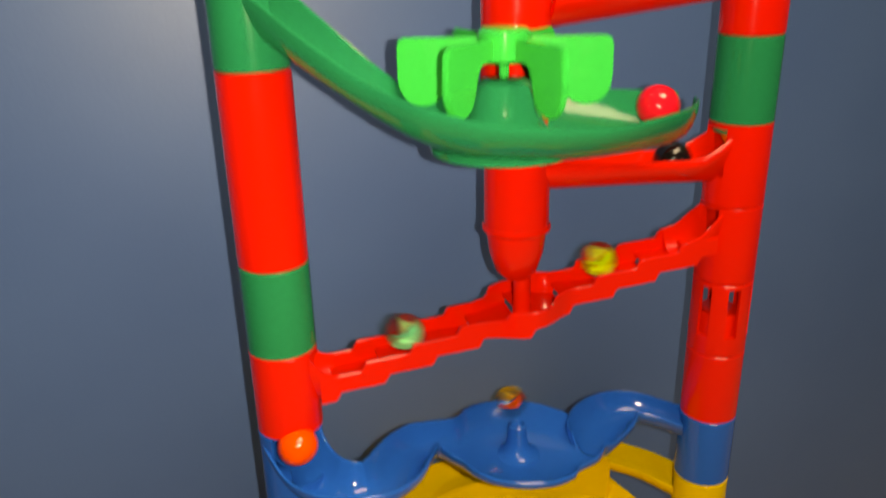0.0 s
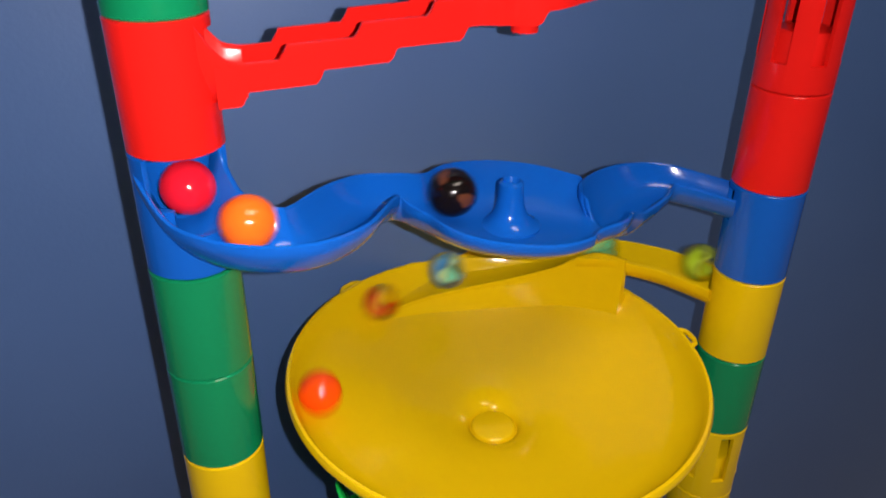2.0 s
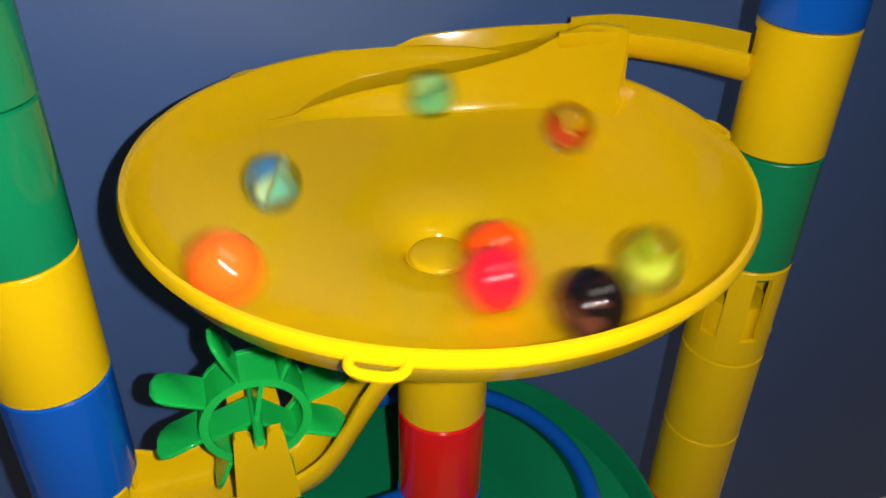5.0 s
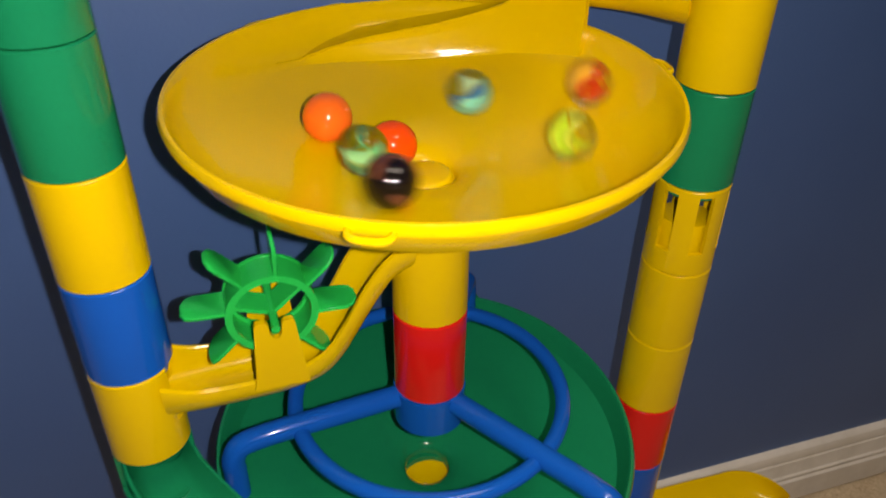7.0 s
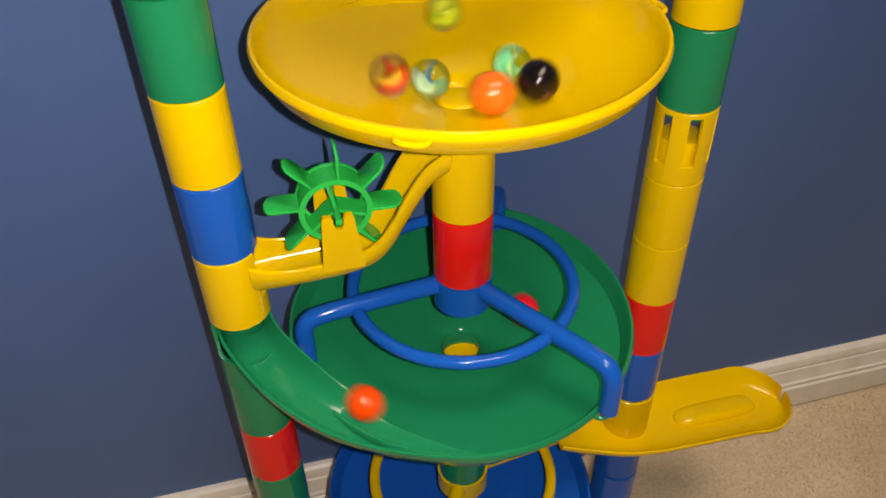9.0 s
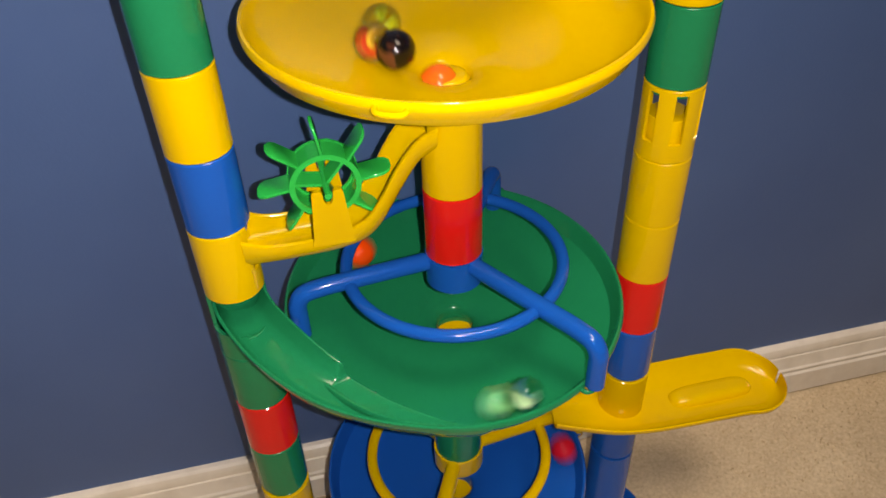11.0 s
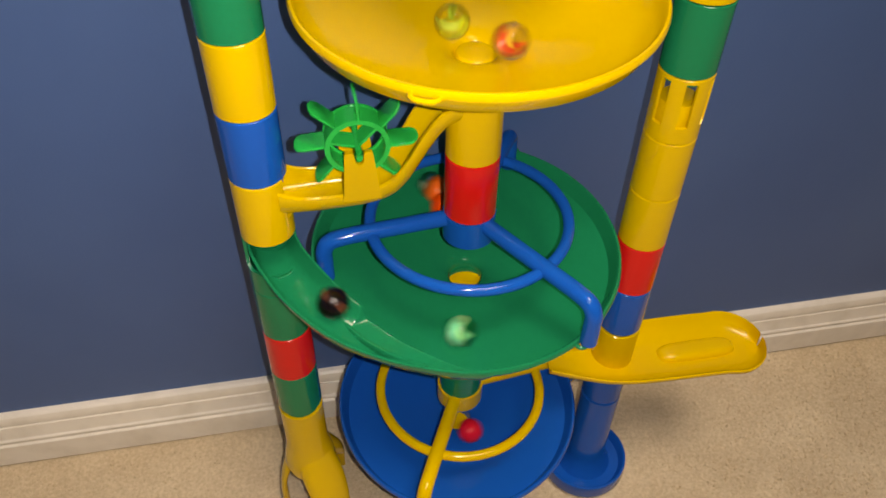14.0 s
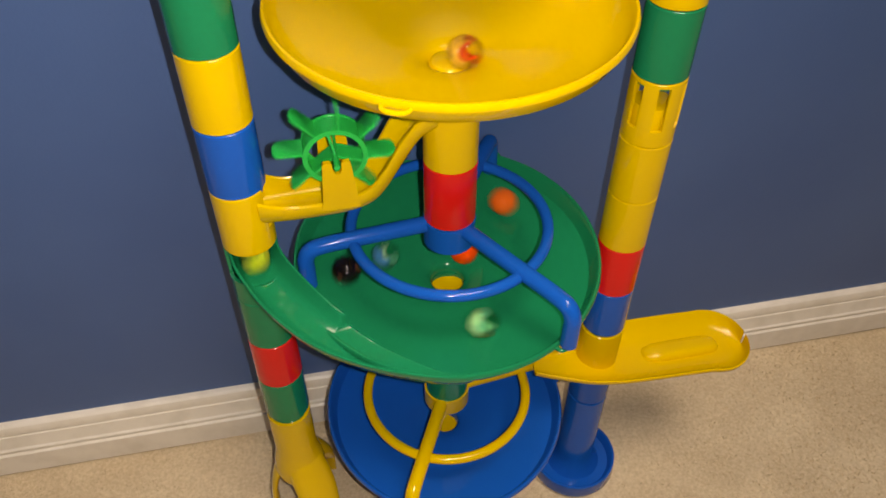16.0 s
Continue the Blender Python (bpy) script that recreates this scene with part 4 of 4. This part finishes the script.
def motions():
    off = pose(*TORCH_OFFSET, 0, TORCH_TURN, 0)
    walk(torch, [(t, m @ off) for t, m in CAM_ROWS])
    walk(spin, [(t, pose(*SPIN, 0, 0, a)) for t, a in ((0.0, -20), (0.3, 20), (0.6, 60), (1.0, 88), (16.0, 88))])
    walk(wheel, [(t, pose(*WHEEL, 0, a, 0)) for t, a in (
        (0.0, 32), (6.2, 32), (6.4, 88), (6.6, 148), (6.8, 190), (8.0, 190), (8.2, 245), (8.4, 310), (8.6, 355), (8.8, 370), (9.7, 370), (9.9, 430), (10.1, 495), (10.3, 540),
        (11.2, 540), (11.4, 600), (11.6, 660), (11.8, 697), (12.0, 697), (12.5, 710), (13.0, 718), (13.3, 718), (13.5, 780), (13.7, 840), (14.0, 905), (14.2, 922), (15.5, 922), (15.7, 990), (15.9, 1060), (16.0, 1090))])
    walk(orange_a, roll([
        (0.0, -0.158, -0.020, 0.774), (0.15, -0.120, -0.023, 0.748), (0.3, -0.074, 0.018, 0.743), (0.5, 0.022, 0.036, 0.735), (0.75, 0.070, 0.020, 0.726), (0.9, 0.118, 0.058, 0.720), (1.0, 0.162, 0.020, 0.712), (1.2, RX, 0.0, 0.690), (1.35, RX - 0.01, 0.02, 0.648), (1.5, 0.149, 0.054, 0.648), (1.7, 0.06, 0.118, 0.634),
        (1.8, "Y", 102, 0.116), (2.0, "Y", 176, 0.110), (2.5, "Y", 347, 0.106), (3.0, "Y", 513, 0.094), (3.3, "Y", 628, 0.069), (3.5, "Y", 708, 0.085), (3.9, "Y", 834, 0.060), (4.0, "Y", 894, 0.040), (4.2, "Y", 1014, 0.057), (6.5, "Y", 3059, 0.012), (7.0, "Y", 3393, 0.018), (7.5, "Y", 3513, 0.012), (7.9, "Y", 3900, 0.010),
        (8.05, CX, 0.004, 0.545), (8.2, -0.030, 0.0, 0.515), (8.35, -0.09, 0.0, 0.470), (8.5, LX, 0.0, 0.455), (8.6, -0.158, -0.008, 0.412), (8.8, -0.138, -0.045, 0.396), (9.0, "G", 219, 0.119), (9.2, "G", 300, 0.120), (11.5, "G", 1007, 0.091), (12.5, "G", 1333, 0.086), (13.0, "G", 1486, 0.065), (13.5, "G", 1688, 0.064), (14.5, "G", 2105, 0.064), (15.0, "G", 2360, 0.048), (15.5, "G", 2657, 0.033), (16.0, "G", 2919, 0.024)]))
    walk(orange_b, roll([
        (0.0, RX, 0.0, 0.955), (0.5, 0.155, 0.000, 0.892), (1.0, 0.004, 0.020, 0.856), (1.35, -0.135, 0.0, 0.826), (1.55, LX, 0.0, 0.800), (1.8, -0.159, -0.020, 0.772), (2.0, -0.133, -0.026, 0.749), (2.2, -0.075, 0.015, 0.743), (2.5, 0.033, -0.025, 0.734), (2.7, 0.095, 0.038, 0.722), (2.85, 0.126, 0.071, 0.719), (3.0, 0.165, 0.02, 0.716), (3.15, RX, 0.0, 0.68), (3.3, RX - 0.01, 0.02, 0.648), (3.5, 0.112, 0.083, 0.641), (3.7, 0.0, 0.126, 0.628),
        (3.9, "Y", 180, 0.110), (4.0, "Y", 218, 0.110), (4.2, "Y", 292, 0.110), (6.5, "Y", 1086, 0.104), (7.0, "Y", 1233, 0.053), (7.5, "Y", 1453, 0.070), (8.0, "Y", 1711, 0.059), (8.5, "Y", 1856, 0.086), (9.0, "Y", 2080, 0.046), (10.9, "Y", 3400, 0.012),
        (11.1, CX, 0.004, 0.545), (11.3, -0.030, 0.0, 0.515), (11.5, -0.101, 0.000, 0.451), (11.75, LX, 0.0, 0.45), (12.0, -0.154, -0.010, 0.404), (12.25, "G", 218, 0.122), (12.5, "G", 289, 0.119), (13.0, "G", 473, 0.093), (13.5, "G", 652, 0.092), (14.0, "G", 817, 0.083), (14.5, "G", 988, 0.099), (15.0, "G", 1133, 0.083), (15.5, "G", 1302, 0.096), (16.0, "G", 1481, 0.089)]))
    walk(red_m, roll([
        (0.0, 0.079, -0.045, 0.988), (0.3, 0.060, 0.0, 0.948), (0.6, RX - 0.01, 0.0, 0.938), (0.8, RX, 0.0, 0.900), (1.0, 0.124, 0.000, 0.879), (1.5, -0.045, 0.000, 0.840), (1.75, -0.135, 0.0, 0.826), (1.85, LX, 0.0, 0.800), (2.0, -0.158, 0.003, 0.757), (2.2, -0.105, -0.014, 0.746), (2.35, -0.060, 0.022, 0.741), (2.5, -0.015, 0.005, 0.738), (2.8, 0.060, 0.029, 0.727), (3.0, 0.090, 0.015, 0.723), (3.2, 0.144, 0.085, 0.717), (3.4, RX - 0.004, 0.01, 0.700), (3.5, RX, 0.0, 0.67), (3.6, RX - 0.02, 0.035, 0.648), (3.8, 0.09, 0.106, 0.637), (4.0, -0.009, 0.110, 0.619),
        (4.1, "Y", 126, 0.116), (4.2, "Y", 166, 0.110), (5.6, "Y", 980, 0.03), (6.0, CX, 0.004, 0.545), (6.2, -0.030, 0.0, 0.515), (6.35, -0.09, 0.0, 0.47), (6.5, -0.136, 0.000, 0.462), (6.8, LX, 0.0, 0.455), (7.5, LX, 0.0, 0.448), (7.58, -0.158, -0.008, 0.414), (7.7, -0.128, -0.056, 0.394), (7.8, "G", 225, 0.122), (8.0, "G", 265, 0.087), (8.5, "G", 468, 0.064), (9.0, "G", 723, 0.055), (9.2, "G", 843, 0.026), (9.9, "G", 1500, 0.012),
        (10.1, CX, 0.0, 0.30), (10.5, CX + 0.05, 0.01, 0.20), (10.9, "B", -40, 0.112), (11.5, "B", 168, 0.111), (12.0, "B", 355, 0.108), (12.5, "B", 542, 0.057), (13.0, "B", 688, 0.066), (13.5, "B", 988, 0.033), (14.0, "B", 1365, 0.034), (14.3, "B", 1640, 0.012), (14.4, CX, 0.009, 0.100), (14.6, CX, 0.009, 0.050), (16.0, CX, 0.009, 0.050)]))
    walk(black_m, roll([
        (0.0, 0.121, 0.000, 0.939), (0.25, RX - 0.006, 0.0, 0.925), (0.4, RX - 0.015, 0.0, 0.895), (0.5, 0.135, 0.000, 0.887), (1.0, -0.031, 0.000, 0.844), (1.25, -0.125, 0.0, 0.827), (1.38, LX, 0.0, 0.80), (1.5, -0.159, -0.020, 0.774), (1.65, -0.120, -0.027, 0.748), (1.85, -0.065, 0.021, 0.742), (2.0, -0.025, 0.004, 0.738), (2.3, 0.040, 0.031, 0.733), (2.5, 0.095, 0.024, 0.722), (2.7, 0.138, 0.070, 0.718), (2.85, RX - 0.002, 0.01, 0.690), (3.0, 0.163, 0.033, 0.650), (3.25, 0.07, 0.114, 0.635),
        (3.35, "Y", 100, 0.116), (3.5, "Y", 137, 0.110), (4.0, "Y", 315, 0.110), (4.2, "Y", 380, 0.105), (6.5, "Y", 1132, 0.103), (7.0, "Y", 1318, 0.061), (7.5, "Y", 1483, 0.098), (8.0, "Y", 1680, 0.039), (8.5, "Y", 1863, 0.062), (9.0, "Y", 2112, 0.057), (11.5, "Y", 3749, 0.028), (12.0, "Y", 4131, 0.025), (12.5, "Y", 4296, 0.012), (13.0, "Y", 4583, 0.044), (13.25, "Y", 4800, 0.010),
        (13.35, CX, 0.004, 0.545), (13.5, -0.037, 0.000, 0.489), (13.6, -0.111, 0.000, 0.459), (13.75, LX, 0.0, 0.45), (13.85, -0.152, -0.015, 0.410), (14.0, -0.115, -0.058, 0.388), (14.2, "G", 255, 0.120), (14.5, "G", 377, 0.114), (15.0, "G", 570, 0.095), (15.5, "G", 741, 0.096), (16.0, "G", 901, 0.092)]))
    walk(fire_m, roll([
        (0.0, 0.018, 0.043, 0.735), (0.25, 0.087, 0.027, 0.723), (0.35, 0.126, 0.058, 0.719), (0.5, RX, 0.0, 0.69), (0.65, RX - 0.015, 0.03, 0.648), (0.85, 0.07, 0.112, 0.636),
        (1.0, "Y", 105, 0.116), (1.2, "Y", 190, 0.112), (1.5, "Y", 295, 0.101), (2.0, "Y", 479, 0.108), (2.5, "Y", 645, 0.110), (3.0, "Y", 822, 0.104), (3.5, "Y", 964, 0.089), (4.0, "Y", 1135, 0.094), (6.5, "Y", 1961, 0.076), (7.0, "Y", 2163, 0.095), (7.5, "Y", 2317, 0.062), (8.0, "Y", 2564, 0.052), (8.5, "Y", 2846, 0.067), (9.0, "Y", 3069, 0.047), (11.5, "Y", 4398, 0.047), (12.0, "Y", 4687, 0.045), (12.5, "Y", 5024, 0.036), (13.0, "Y", 5355, 0.040), (13.5, "Y", 5715, 0.029), (14.0, "Y", 6066, 0.032), (14.5, "Y", 6470, 0.033), (15.0, "Y", 6912, 0.024), (15.5, "Y", 7384, 0.012), (16.0, "Y", 7892, 0.012)]))
    walk(blue_m, roll([
        (0.0, LX, 0.0, 0.800), (0.15, -0.159, -0.018, 0.772), (0.3, -0.120, -0.024, 0.748), (0.5, -0.082, -0.007, 0.744), (0.75, 0.003, 0.040, 0.736), (1.0, 0.089, 0.003, 0.723), (1.2, 0.139, 0.062, 0.717), (1.45, RX, 0.0, 0.690), (1.65, RX - 0.015, 0.03, 0.648), (1.85, 0.07, 0.112, 0.636), (2.0, 0.003, 0.100, 0.632),
        (2.1, "Y", 120, 0.116), (2.5, "Y", 271, 0.107), (3.0, "Y", 434, 0.105), (3.5, "Y", 582, 0.099), (4.0, "Y", 759, 0.097), (6.5, "Y", 1961, 0.040), (7.0, "Y", 2204, 0.051), (7.5, "Y", 2486, 0.045), (8.0, "Y", 2564, 0.092), (8.5, "Y", 2693, 0.024), (9.0, "Y", 3064, 0.020), (9.6, "Y", 3400, 0.010),
        (9.75, CX, 0.004, 0.545), (9.95, -0.050, 0.0, 0.49), (10.2, LX, 0.0, 0.45), (10.4, -0.155, -0.01, 0.408), (10.7, "G", 225, 0.122), (11.5, "G", 376, 0.117), (12.0, "G", 559, 0.099), (12.5, "G", 723, 0.110), (13.5, "G", 1029, 0.102), (14.0, "G", 1180, 0.090), (14.5, "G", 1332, 0.079), (15.5, "G", 1735, 0.074), (16.0, "G", 1964, 0.057)]))
    walk(green_m, roll([
        (0.0, -0.077, 0.000, 0.836), (0.2, -0.13, 0.0, 0.826), (0.3, LX, 0.0, 0.80), (0.5, -0.151, -0.014, 0.750), (0.75, -0.075, 0.015, 0.743), (1.0, -0.005, 0.019, 0.737), (1.3, 0.105, 0.040, 0.721), (1.5, 0.152, 0.023, 0.716), (1.65, RX, 0.0, 0.68), (1.8, RX - 0.015, 0.03, 0.648), (2.0, 0.114, 0.086, 0.641), (2.2, "Y", 96, 0.116), (2.5, "Y", 215, 0.110),
        (3.0, "Y", 407, 0.105), (3.5, "Y", 566, 0.101), (4.0, "Y", 739, 0.107), (6.5, "Y", 1781, 0.072), (7.0, "Y", 1994, 0.037), (7.5, "Y", 2248, 0.061), (8.0, "Y", 2515, 0.062), (8.5, "Y", 2828, 0.031), (9.0, "Y", 3224, 0.034), (9.8, "Y", 3800, 0.010),
        (9.95, CX, 0.004, 0.545), (10.15, -0.050, 0.0, 0.49), (10.4, LX, 0.0, 0.45), (10.6, -0.155, -0.01, 0.408), (10.9, "G", 225, 0.122), (11.5, "G", 508, 0.103), (12.0, "G", 690, 0.115), (12.5, "G", 840, 0.091), (13.0, "G", 1001, 0.093), (14.0, "G", 1336, 0.091), (14.5, "G", 1487, 0.071), (15.0, "G", 1677, 0.079), (16.0, "G", 2080, 0.080)]))
    walk(lime_m, roll([
        (0.0, 0.068, 0.000, 0.870), (0.3, -0.035, 0.0, 0.846), (0.5, -0.128, 0.000, 0.824), (0.65, LX, 0.0, 0.80), (0.75, -0.150, -0.012, 0.750), (1.0, -0.055, 0.016, 0.741), (1.25, 0.024, 0.041, 0.734), (1.5, 0.098, 0.030, 0.722), (1.75, 0.158, 0.046, 0.715), (1.85, RX, 0.0, 0.68), (2.0, 0.163, 0.034, 0.650), (2.25, 0.05, 0.120, 0.634),
        (2.35, "Y", 110, 0.116), (2.5, "Y", 152, 0.110), (3.0, "Y", 341, 0.109), (3.5, "Y", 521, 0.109), (4.0, "Y", 690, 0.110), (6.5, "Y", 1524, 0.082), (7.0, "Y", 1769, 0.075), (7.5, "Y", 1998, 0.049), (8.0, "Y", 2213, 0.086), (8.5, "Y", 2403, 0.046), (9.0, "Y", 2604, 0.065), (11.5, "Y", 3572, 0.045), (12.0, "Y", 3882, 0.034), (12.5, "Y", 4504, 0.035), (13.0, "Y", 4813, 0.027), (13.5, "Y", 5169, 0.032), (14.0, "Y", 5535, 0.021), (14.5, "Y", 5907, 0.016), (15.0, "Y", 6063, 0.026), (15.4, "Y", 6400, 0.010),
        (15.5, CX, 0.004, 0.560), (15.62, CX - 0.01, 0.0, 0.538), (15.75, -0.06, 0.0, 0.480), (15.9, LX + 0.01, 0.0, 0.465), (16.0, -0.158, -0.010, 0.411)]))


motions()
